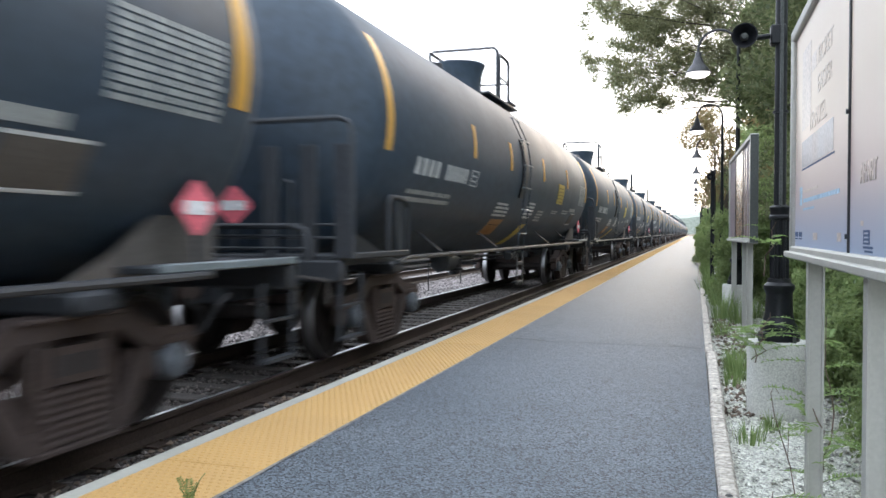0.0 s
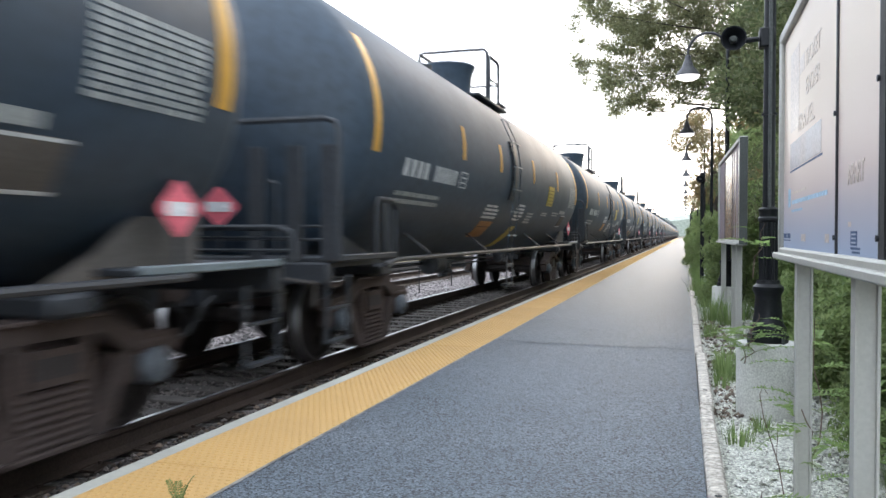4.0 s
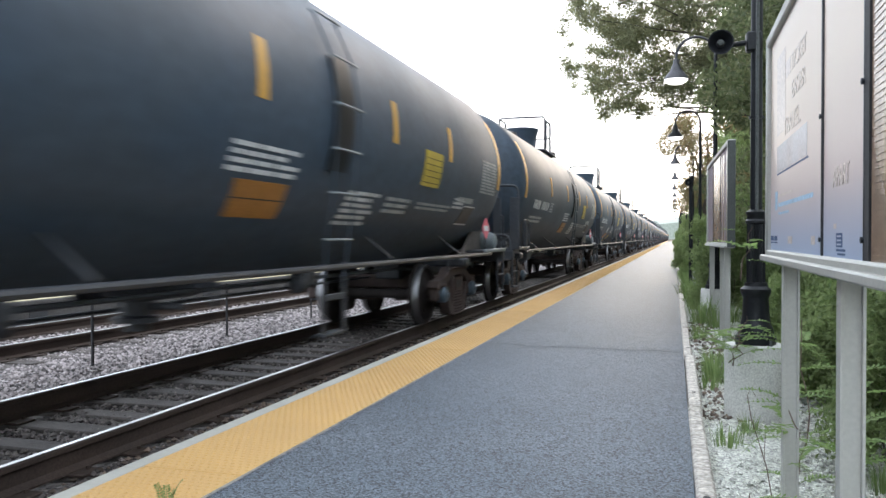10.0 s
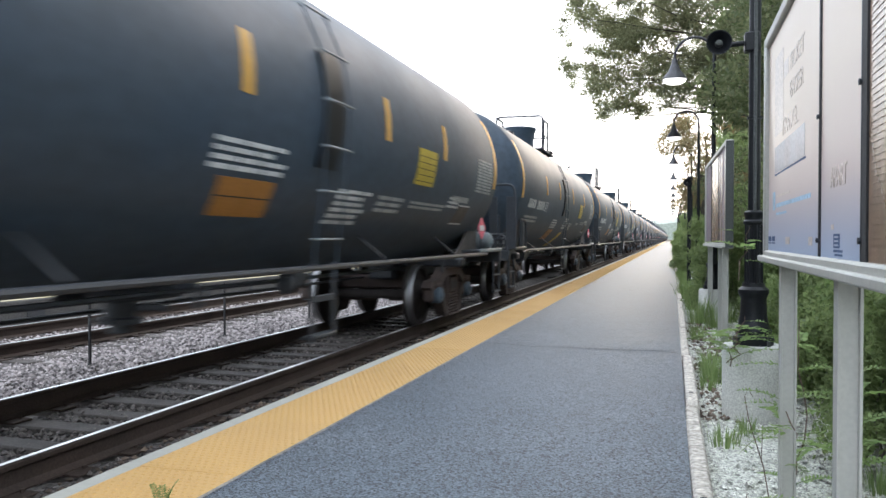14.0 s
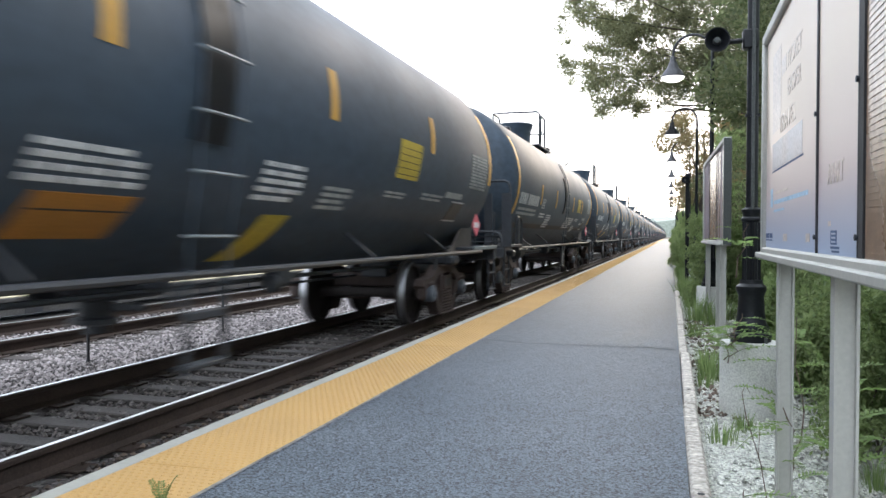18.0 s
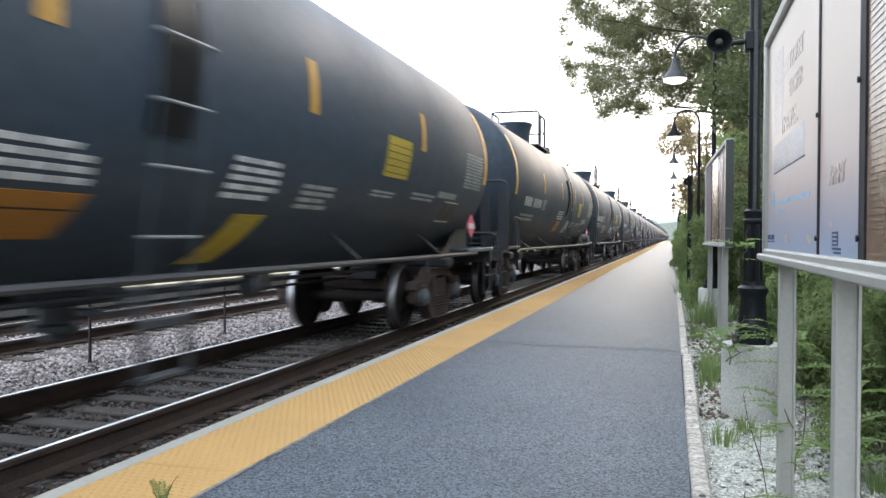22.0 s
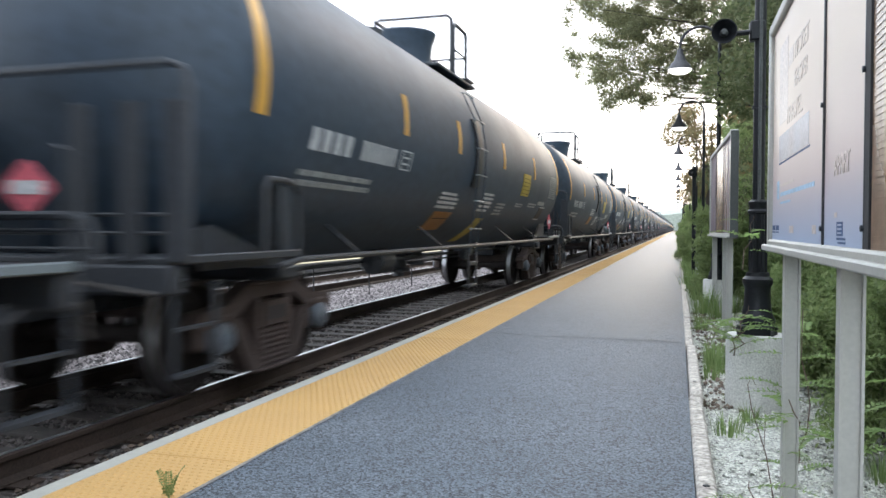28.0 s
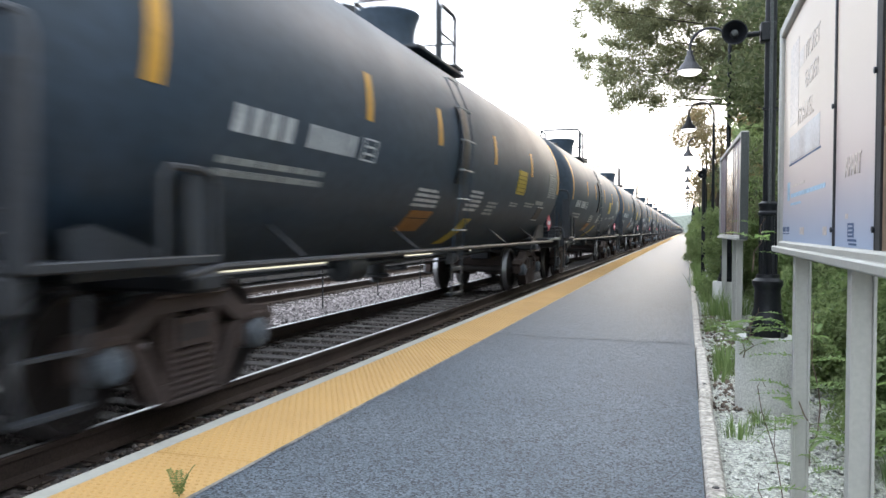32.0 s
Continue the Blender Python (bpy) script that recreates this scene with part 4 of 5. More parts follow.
t1 = tuft(41, 90, 0.3, 0.12)
t1.matrix_basis = pose(0.34, 7.0, -0.1)
t2 = tuft(42, 40, 0.16, 0.1)
t2.matrix_basis = pose(0.3, 4.9, -0.1)
for i in range(90):
    y = 4.2 + 0.33 * i * (1 + 0.01 * i)
    x = 0.24 + abs(rr.gauss(0, 0.25)) if y > 6.2 else rr.uniform(0.25, 1.3)
    s = rr.uniform(0.5, 1.1) * (0.6 if y < 6 else 1.0 if y < 11 else 1.4)
    copy_thing((t1, t2)[i % 3 > 0] if y < 11 else t1, pose(x, y, -0.1, 0, 0, rr.uniform(0, 360))).scale = (s, s, s)

def frond(r, base, d, length, leaves):
    """A stalk with paired leaflets."""
    g, pts = Geo(), []
    d = Vector(d).normalized()
    side = d.cross(Vector((0, 0, 1))).normalized()
    for i in range(9):
        t = i / 8
        pts.append(Vector(base) + d * length * t - Vector((0, 0, 1)) * length * 0.35 * t * t)
    for i in range(leaves):
        t = 0.15 + 0.85 * i / leaves
        p = pts[int(t * 8)].lerp(pts[min(8, int(t * 8) + 1)], t * 8 % 1)
        for s in (-1, 1):
            o = (side * s + d * 0.3).normalized()
            ln = length * 0.16 * (1.1 - 0.5 * t)
            w = d * ln * 0.22
            up = Vector((0, 0, ln * r.uniform(-0.25, 0.2)))
            g.add([p, p + o * ln * 0.5 + w, p + o * ln + up, p + o * ln * 0.5 - w], [(0, 1, 2), (0, 2, 3)])
    return pts, g


def sapling(seed, at, height, fronds, label):
    r = random.Random(seed)
    s = thing("sapling", label, "sapling", at=at)
    path = limb_path(r, (0, 0, -0.05), (r.uniform(-0.08, 0.08), r.uniform(-0.1, 0.1), height), 0.05, 7)
    part("stem", Geo().tube(path, 0.0045, 6, r2=0.002), TWIG, s)
    for i in range(fronds):
        base = path[2 + i * 5 // fronds]
        a = i * 2.4 + r.uniform(-0.3, 0.3)
        pts, g = frond(r, base, (math.cos(a), math.sin(a), r.uniform(0.1, 0.6)), r.uniform(0.2, 0.36), 11)
        f = tagged(part("frond", g, LEAF_FRESH, s, smooth=False), kind="stuff")
        part("stalk", Geo().tube(pts, 0.002, 4, r2=0.001), LEAF_BRIGHT, f)
    return s


sapling(51, (0.50, 3.72, -0.1), 0.62, 10, "young locust sapling with bright feathery leaves in the gravel")
sapling(52, (0.36, 5.35, 0.36), 0.28, 9, "bright green sprig growing over the concrete footing")
sapling(53, (0.62, 4.4, -0.1), 0.8, 12, "young locust sapling with bright feathery leaves in the gravel")
sapling(54, (0.42, 5.55, 0.9), 0.3, 5, "green sprig clinging to the post")
sapling(55, (0.36, 3.3, -0.1), 0.2, 6, "low green sprout in the gravel")
weed = thing("weed", "small green weed growing in the joint of the yellow edge", "weed", at=(-2.0, 2.78, 0.0))
rr = random.Random(12)
for a, ln in ((0.4, 0.2), (1.2, 0.13), (2.2, 0.15), (3.1, 0.17), (4.0, 0.12), (5.3, 0.1)):
    pts, g = frond(rr, (0, 0, 0.002), (math.cos(a) * 0.5, math.sin(a) * 0.5, 1.6), ln * 1.1, 9)
    fr = part("sprig", g, LEAF_BRIGHT, weed, smooth=False)
    part("stalk", Geo().tube(pts, 0.0014, 4), LEAF_BRIGHT, fr)
sapling(56, (0.34, 5.42, 0.37), 0.2, 12, "bright green sprig growing over the concrete footing")
sapling(58, (0.75, 3.9, -0.1), 0.75, 14, "young locust sapling with bright feathery leaves in the gravel")
dry = thing("dry_stalk", "bare dry brown stalk bent over in the gravel", "stalk", at=(0.40, 3.75, -0.1))
part("stem", Geo().tube([(0.03, 0, 0), (0.0, 0.05, 0.2), (-0.06, 0.1, 0.4), (-0.075, 0.13, 0.5), (-0.06, 0.14, 0.535), (-0.04, 0.14, 0.5)], 0.0028, 5, r2=0.0015), TWIG, dry)
part("twig", Geo().tube([(-0.01, 0.05, 0.22), (0.0, 0.1, 0.36)], 0.002, 4), TWIG, dry)

# wooded rise where the track vanishes; distance haze is put into its pale colour
hill = Geo()
rr = random.Random(4)
cols = 60
for i in range(cols + 1):
    x = -160 + 420 * i / cols
    h = 13 + 7 * noise.noise((x * 0.02, 0, 5)) + 3 * noise.noise((x * 0.15, 2, 5)) + (14 if x > 20 else 14 * max(0, (x + 60) / 80))
    hill.v += [(x, 900, -5), (x, 900, h * 0.75), (x, 930, h), (x, 960, -5)]
for i in range(cols):
    for j in range(3):
        a = i * 4 + j
        hill.f.append((a, a + 4, a + 5, a + 1))
HAZE_TINT = material("hazy_woods", (0.33, 0.36, 0.31), (0.28, 0.32, 0.27), 0.95, scale=0.05, fine=0.6, bump=0)
setting("backdrop", hill, HAZE_TINT, "wooded rise in the distance, pale with painted haze", "distance")


# ---- the train: black tank cars ----
PITCH, SPEED = 17.68, 13.115
R_TANK, Z_TANK = 1.555, 2.475
STRETCH = 1.049  # a car's length over that of the plan it is drawn from
HALF = 7.22  # half length of the straight shell


def patch(y0, y1, z0, z1, out=0.006, skew=0.0, n=6):
    """A painted or taped patch on the platform side of the shell, between two heights over the rail."""
    a0, a1 = (math.asin(max(-0.999, min(0.999, (1.15 + 1.065 * (z - 1.15) - Z_TANK) / R_TANK))) for z in (z0, z1))
    g = Geo()
    for i in range(n + 1):
        a = a0 + (a1 - a0) * i / n
        for r in (R_TANK + out, R_TANK - 0.004):
            for y in (y0 - skew * (1 - i / n), y1 - skew * (1 - i / n)):
                g.v.append((r * math.cos(a), y, Z_TANK + r * math.sin(a)))
    for i in range(n):
        k = 4 * i
        g.f += [(k, k + 1, k + 5, k + 4), (k, k + 4, k + 6, k + 2), (k + 1, k + 3, k + 7, k + 5)]
    g.f += [(0, 2, 3, 1), (4 * n, 4 * n + 1, 4 * n + 3, 4 * n + 2)]
    return g


def rows_of_text(y0, y1, z0, z1, rows, rng, ragged=0.3, gap=0.45):
    """Lines of lettering too small to read, as plain bars broken into words."""
    g = Geo()
    step = (z1 - z0) / rows
    for i in range(rows):
        zt = z1 - i * step
        y, end = y0, y1 - ragged * (y1 - y0) * rng.random()
        while y < end - 0.05:
            w = min(rng.uniform(0.12, 0.4), end - y)
            p = patch(y, y + w, zt - step * (1 - gap), zt, 0.005, n=1)
            g.add(p.v, p.f)
            y += w + 0.04
    return g


def lettering_blocks(spans, z0, z1):
    """Large characters as plain upright bars of their size."""
    g = Geo()
    for a, b, count in spans:
        w = (b - a) / count
        for i in range(count):
            p = patch(a + w * i + 0.24 * w, a + w * (i + 1) - 0.24 * w, z0, z1, 0.005, n=2)
            g.add(p.v, p.f)
    return g


def lines(name, geo, mat, car, label=""):
    return tagged(part(name, geo, mat, car, label), kind="stuff")


def shell():
    prof = []
    for i in range(9):
        a = math.pi / 2 * i / 8
        prof.append((max(0.02, R_TANK * math.sin(a)), -HALF - 0.68 * math.cos(a)))
    prof += [(R_TANK, y) for y in (-4.8, -2.4, 0.0, 2.4, 4.8)]
    prof += [(r, -y) for r, y in prof[8::-1]]
    return Geo().lathe(prof, 56, "y", (0, 0, Z_TANK))


def build_truck(car, y, cap):
    """A two-axle truck: open cast side frames, bolster ends, nests of springs and bearing caps."""
    t = part("truck", Geo().box((0, 0, 0.6), (2.0, 0.36, 0.22), 0.03).box((0, 0, 0.78), (0.5, 0.5, 0.12), 0.02), TRUCK, car, "rusty cast-steel truck", at=(0, y, 0))
    upper = [(-1.18, 0.58), (-1.1, 0.67), (-0.74, 0.7), (-0.4, 0.86), (0.4, 0.86), (0.74, 0.7), (1.1, 0.67), (1.18, 0.58), (1.12, 0.54), (0.68, 0.55), (0.36, 0.73), (-0.36, 0.73), (-0.68, 0.55), (-1.12, 0.54)]
    lower = [(-0.7, 0.58), (-0.56, 0.58), (-0.33, 0.24), (0.33, 0.24), (0.56, 0.58), (0.7, 0.58), (0.45, 0.13), (0.33, 0.09), (-0.33, 0.09), (-0.45, 0.13)]
    for s in (-1, 1):
        fr = Geo().prism(upper, s * 1.0 - 0.08, s * 1.0 + 0.08, "x").prism(lower, s * 1.0 - 0.08, s * 1.0 + 0.08, "x")
        fr.box((s * 1.09, 0, 0.845), (0.05, 0.84, 0.03), 0.008).box((s * 1.09, 0, 0.105), (0.06, 0.7, 0.035), 0.008)
        for e in (-1, 1):
            fr.box((s * 1.0, e * 0.27, 0.49), (0.17, 0.09, 0.5), 0.015)
            fr.box((s * 1.0, e * 0.69, 0.46), (0.16, 0.08, 0.2), 0.02).box((s * 1.0, e * 1.08, 0.47), (0.16, 0.1, 0.2), 0.03).box((s * 1.0, e * 0.87, 0.6), (0.2, 0.3, 0.07), 0.02)
        part("side_frame", fr, TRUCK, t)
        rim = [(-0.2, 0.475), (0.2, 0.475), (0.2, 0.685), (-0.2, 0.685)]
        web = Geo().prism(rim, s * 0.9, s * 1.1, "x")
        # near-black squares on the face stand in for shade inside two pockets
        web.prism([(-0.15, 0.52), (-0.03, 0.52), (-0.03, 0.64), (-0.15, 0.64)], s * 1.101, s * 1.104, "x").prism([(0.03, 0.52), (0.15, 0.52), (0.15, 0.64), (0.03, 0.64)], s * 1.101, s * 1.104, "x")
        web = web.mesh("bolster_end", TRUCK)
        web.materials.append(STAKE)
        for f in web.polygons:
            if abs(f.center.x) > 1.1005:
                f.material_index = 1
        part("bolster_end", web, TRUCK, t, "end of the bolster with two pockets painted dark")
        for yy in (-0.16, 0.0, 0.16):
            coil = [(0.07 + 0.014 * ((k % 4) in (1, 2)), 0.13 + 0.0115 * k) for k in range(30)]
            part("spring", Geo().lathe(coil, 10, "z", (s * 1.03, yy, 0)), TRUCK, t)
        for yy in (-0.87, 0.87):
            part("bearing_cap", Geo().lathe([(0.1, s * 0.98), (0.125, s * 1.0), (0.125, s * 1.12), (0.1, s * 1.15), (0.05, s * 1.155), (0.045, s * 1.175), (0.0, s * 1.178)], 16, "x", (0, yy, 0.457)), cap, t, "blue-grey bearing cap")
        part("brake_beam", Geo().box((s * 0.45, -0.38, 0.36), (0.7, 0.06, 0.09), 0.02).box((s * 0.72, -0.42, 0.46), (0.1, 0.06, 0.34), 0.02), TRUCK, t)
    wheelset = Geo()
    wheelset.lathe([(0.075, -0.95), (0.085, -0.7), (0.07, 0.0), (0.085, 0.7), (0.075, 0.95)], 12, "x")
    for s in (-1, 1):
        prof = [(0.09, 0.66), (0.12, 0.70), (0.30, 0.715), (0.395, 0.70), (0.41, 0.68), (0.484, 0.68), (0.484, 0.712), (0.459, 0.725), (0.453, 0.81), (0.445, 0.82), (0.40, 0.82), (0.385, 0.765), (0.28, 0.745), (0.14, 0.80), (0.09, 0.82)]
        wheelset.lathe([(r2, s * h) for r2, h in prof], 28, "x")
    for k in range(3):
        a = k * 2.094
        wheelset.box((0.765, 0.24 * math.cos(a), 0.24 * math.sin(a)), (0.02, 0.07, 0.07), 0.01)
    wheelset = wheelset.mesh("wheelset", WHEEL)
    wheelset.materials.append(TREAD)
    for f in wheelset.polygons:
        if 0.44 < math.hypot(f.center.y, f.center.z) < 0.465 and 0.72 < abs(f.center.x) < 0.815:
            f.material_index = 1
    for yy in (-0.87, 0.87):
        w = part("wheelset", wheelset, WHEEL, t, at=(0, yy, 0.459))
    return t


def build_car(kind):
    """A tank car; its origin lies on the rail top under its middle, +Y is the leading end, +X the platform side."""
    rng = random.Random(7 if kind == "a" else 17)
    labels = {"a": "black tank car with amber stripes and white lettering", "b": "black tank car with a rusty line along its side", "r": "black tank car with a grey air reservoir on its end platform", "f": "black tank car far down the train"}
    car = thing("tank_car", labels[kind], "tank car", "cars of the train")
    part("tank", shell(), TANK, car, "black painted cylindrical tank")
    look_of = {"a": dict(stripes=(-4.05, -1.85, 1.0, 3.95), ladder=-0.85, panel=(2.78, 3.51), mark=(-6.3, -5.4, -5.2, -4.25), box=-3.78, low=0.0),
               "r": dict(stripes=(-3.78, -0.75, 2.04, 4.16), ladder=0.65, panel=(3.1, 3.8), mark=(-6.05, -5.2, -5.0, -4.0), box=-3.45, low=0.0),
               "b": dict(stripes=(-4.24, -1.8, 1.85, 4.17), ladder=-0.1, panel=(2.98, 3.74), mark=(-6.85, -5.99, -5.89, -4.55), box=-3.62, low=-0.29)}
    form = look_of["a" if kind == "f" else kind]
    low, lad_y = form["low"], form["ladder"]
    for y in form["stripes"]:
        part("reflective_stripe", patch(y - 0.06, y + 0.06, 2.29 + low, 2.72 + low), STRIPE, car, "amber reflective stripe")
    for y in (-7.2, 7.05):
        part("end_band", patch(y, y + 0.15, 2.1 - (0.42 if kind == "b" else 0), 3.2, n=10), STRIPE, car, "curved amber reflective band")
    y0, y1 = form["panel"]
    pz = 2.02 if kind == "b" else 1.93
    sq = part("yellow_panel", patch(y0, y1, pz, pz + 0.41), LEMON, car, "square yellow panel with dark lines")
    for i in range(5):
        part("panel_line", patch(y0 + 0.03, y1 - 0.03, pz + 0.04 + 0.07 * i, pz + 0.048 + 0.07 * i, 0.008, n=1), STAKE, sq)
    m0, m1, m2, m3 = form["mark"]
    tall = 0.0 if kind != "b" else 0.05
    lines("car_mark", lettering_blocks(((m0, m1, 4), (m2, m3, 6)), 1.94, 2.12 + tall * 0.7), WHITE, car, "bold white lettering, as plain bars")
    y = form["box"]
    g = Geo()
    for a, b, z0, z1 in ((-0.32, 0.0, 1.93, 1.943), (-0.32, 0.0, 2.12, 2.133), (-0.32, -0.3, 1.943, 2.12), (-0.02, 0.0, 1.943, 2.12), (-0.25, -0.07, 1.985, 2.005), (-0.25, -0.07, 2.05, 2.07)):
        p = patch(y + a, y + b, z0, z1, n=1)
        g.add(p.v, p.f)
    lines("capacity_box", g, WHITE, car)
    lines("weight_text", rows_of_text(m0 + 0.1 * (kind == "b"), m0 + (1.6 if kind != "b" else 2.3), 1.62 if kind != "b" else 1.69, 1.78 if kind != "b" else 1.87, 2, rng, 0.1), GREY_LETTER, car)
    if kind == "b":
        for a, b, lo, hi, rows in ((-3.93, -3.13, 1.7, 1.82, 2), (-2.8, -1.95, 1.49, 1.81, 6), (0.9, 2.75, 1.51, 1.82, 6), (3.02, 3.8, 1.73, 1.83, 2), (3.03, 3.78, 1.42, 1.61, 4), (4.64, 5.35, 1.65, 1.71, 2)):
            lines("notice_text", rows_of_text(a, b, lo, hi, rows, rng, 0.3 if rows > 2 else 0.1), WHITE, car)
        part("rust_line", patch(-7.0, 7.0, 1.47, 1.57, 0.003, n=1), RUST_BAND, car, "brown band of rust and dust")
    else:
        o = lad_y
        if kind != "r":
            op = part("orange_panel", patch(o - 1.22, o - 0.42, 1.29, 1.53, skew=0.06), ORANGE, car, "orange panel")
            part("panel_line", patch(o - 1.2, o - 0.46, 1.44, 1.449, 0.008, n=1), STAKE, op)
            lines("notice_text", rows_of_text(o - 1.36, o - 0.42, 1.55, 1.78, 4, rng, 0.25), WHITE, car)
            part("yellow_slant_panel", patch(o + 1.2, o + 1.62, 1.1, 1.47, skew=0.1), LEMON, car, "slanted yellow panel")
            lines("notice_text", rows_of_text(o + 0.85, o + 1.62, 1.55, 1.86, 5, rng, 0.3), WHITE, car)
            lines("notice_text", rows_of_text(o + 2.0, o + 2.65, 1.52, 1.74, 4, rng, 0.3), GREY_LETTER, car)
        else:
            op = part("orange_panel", patch(-0.85, -0.08, 1.47, 1.73, skew=-0.08), ORANGE, car, "orange panel")
            part("panel_line", patch(-0.8, -0.05, 1.6, 1.609, 0.008, n=1), STAKE, op)
            lines("notice_text", rows_of_text(-1.03, 0.02, 1.75, 1.98, 4, rng, 0.25), WHITE, car)
            lines("notice_text", rows_of_text(1.15, 2.02, 1.42, 1.76, 6, rng, 0.25), WHITE, car)
            lines("notice_text", rows_of_text(2.2, 3.0, 1.56, 1.75, 3, rng, 0.2), GREY_LETTER, car)
            lines("notice_text", rows_of_text(3.25, 4.7, 1.64, 1.74, 2, rng, 0.1), GREY_LETTER, car)
            lines("notice_text", rows_of_text(4.75, 5.35, 1.7, 1.86, 3, rng, 0.2), WHITE, car)
        if kind != "r":
            lines("notice_text", rows_of_text(2.65, 3.4, 1.70, 1.78, 2, rng, 0.1), GREY_LETTER, car)
            lines("notice_text", rows_of_text(3.9, 4.8, 1.72, 1.82, 2, rng, 0.1), GREY_LETTER, car)
    lines("test_table", rows_of_text(5.95, 6.92, 1.98 + low * -0.25, 2.48 + low * -0.25, 11, rng, 0.02, 0.3), GREY_LETTER, car, "grey table of fine lettering")
    part("data_plate", patch(5.36, 5.94, 1.51, 1.78), GUSSET, car, "dusty brown plate")
    for z in (1.51, 1.76):
        part("plate_edge", patch(5.35, 5.95, z, z + 0.018, 0.008, n=1), WHITE, car)
    lines("plate_text", rows_of_text(5.4, 5.9, 1.56, 1.72, 4, rng, 0.1), GREY_LETTER, car)
    lines("plate_heading", patch(4.9, 5.72, 1.81, 1.885, 0.005, n=2), GREY_LETTER, car)
    # manway housing, walkway and railings on top
    top = Z_TANK + R_TANK
    part("manway_housing", Geo().lathe([(0.46, top - 0.12), (0.44, top + 0.12), (0.46, top + 0.37), (0.52, top + 0.54), (0.53, top + 0.59), (0.5, top + 0.615), (0.0, top + 0.65)], 26, "z", (0, 0.15, 0)), TANK, car, "flared round manway housing")
    wk = part("walkway", Geo().box((0.62, 0.4, top - 0.12), (0.5, 2.3, 0.05), 0.01).box((-0.62, 0.4, top - 0.12), (0.5, 2.3, 0.05), 0.01).box((0, 1.3, top - 0.02), (1.7, 0.5, 0.05), 0.01), FRAME, car, "dark steel walkway")
    for x in (0.55, -0.55):
        for y in (0.4,):
            part("walkway_bracket", Geo().box((x, y, top - 0.22), (0.5, 0.05, 0.2), 0.01), FRAME, wk)
    zt = top + 1.08
    part("top_railing", Geo().tube([(-0.85, 0.86, top - 0.2), (-0.85, 0.86, zt - 0.07), (-0.78, 0.86, zt), (0.53, 0.86, zt), (0.6, 0.86, zt - 0.07), (0.6, 0.86, top - 0.15)], 0.034, 8), FRAME, car)
    part("top_railing", Geo().tube([(0.62, 0.95, top - 0.2), (0.62, 0.95, zt - 0.18), (0.62, 1.02, zt - 0.12), (0.62, 1.68, zt - 0.12), (0.62, 1.75, zt - 0.18), (0.62, 1.75, top - 0.25)], 0.034, 8), FRAME, car)
    part("top_railing", Geo().tube([(-0.85, 0.86, zt - 0.02), (-0.85, 1.7, zt - 0.02), (-0.85, 1.75, zt - 0.1), (-0.85, 1.75, top - 0.3)], 0.034, 8), FRAME, car)
    part("top_cross_rail", Geo().tube([(-0.85, 0.86, top + 0.55), (-0.85, 1.75, top + 0.5), (0.62, 1.75, top + 0.5), (0.62, 0.95, top + 0.5)], 0.022, 6), FRAME, car)
    part("safety_valve", Geo().lathe([(0.12, top - 0.05), (0.12, top + 0.2), (0.17, top + 0.22), (0.17, top + 0.3), (0.05, top + 0.34)], 16, "z", (0, -1.4, 0)), FRAME, car)
    # side ladder: stringers that stand off the shell, flat rungs, a dark shield behind the upper half
    rail_pts = [(1.5, 0.95), (1.53, 1.31), (1.6, 1.73), (1.63, 2.12), (1.65, 2.52), (1.585, 2.95), (1.4, 3.36)]
    part("ladder_shield", patch(lad_y - 0.17, lad_y + 0.2, 1.9, 2.86, 0.03, n=8), POLE_BLACK, car, "black shield plate behind the ladder")
    ladder = part("side_ladder", Geo().tube([(x - 0.03, lad_y - 0.23, z) for x, z in rail_pts], 0.01, 6).tube([(x - 0.03, lad_y + 0.23, z) for x, z in rail_pts], 0.01, 6), TANK, car, "black steel ladder")
    for x, z in rail_pts[1:]:
        part("rung", Geo().tube([(x - 0.06, lad_y - 0.25, z), (x, lad_y - 0.24, z), (x, lad_y + 0.24, z), (x - 0.06, lad_y + 0.25, z)], 0.012, 6), RESERVOIR, ladder)
    stirrup = part("stirrup", Geo().box((1.46, lad_y, 0.78), (0.03, 0.46, 0.06), 0.008), FRAME, car, "black stirrup step below the ladder")
    for s in (-0.22, 0.22):
        part("hanger", Geo().box((1.46, lad_y + s, 0.75), (0.02, 0.07, 0.7), 0.006), FRAME, stirrup)
    part("tread", Geo().box((1.42, lad_y, 0.44), (0.12, 0.46, 0.03), 0.006), FRAME, stirrup)
    # side rail with slanting stays
    part("side_rail", Geo().tube([(1.47, -6.75, 1.01), (1.47, -6.4, 1.055), (1.47, 6.85, 1.055)], 0.028, 8), FRAME, car, "grey running rail along the side")
    for y in (-5.1, -2.3, 2.3, 5.1):
        part("stay", Geo().box((0, 0, 0), (0.018, 0.042, 0.44), 0.004, Matrix.Rotation(radians(-52), 4, "Y")), FRAME, car, at=(1.24, y, 1.22))
    # under the tank
    part("outlet_valve", Geo().lathe([(0.3, 0.98), (0.26, 0.84), (0.14, 0.8), (0.14, 0.66), (0.2, 0.64), (0.2, 0.6), (0.09, 0.58), (0.09, 0.52)], 16, "z", (0, -0.2, 0)).box((0.32, -0.2, 0.74), (0.3, 0.07, 0.06), 0.01), FRAME, car, "bottom outlet valve")
    for x in (-0.28, 0.28):
        part("outlet_skid", Geo().box((x, -0.2, 0.86), (0.05, 0.9, 0.12), 0.02), FRAME, car)
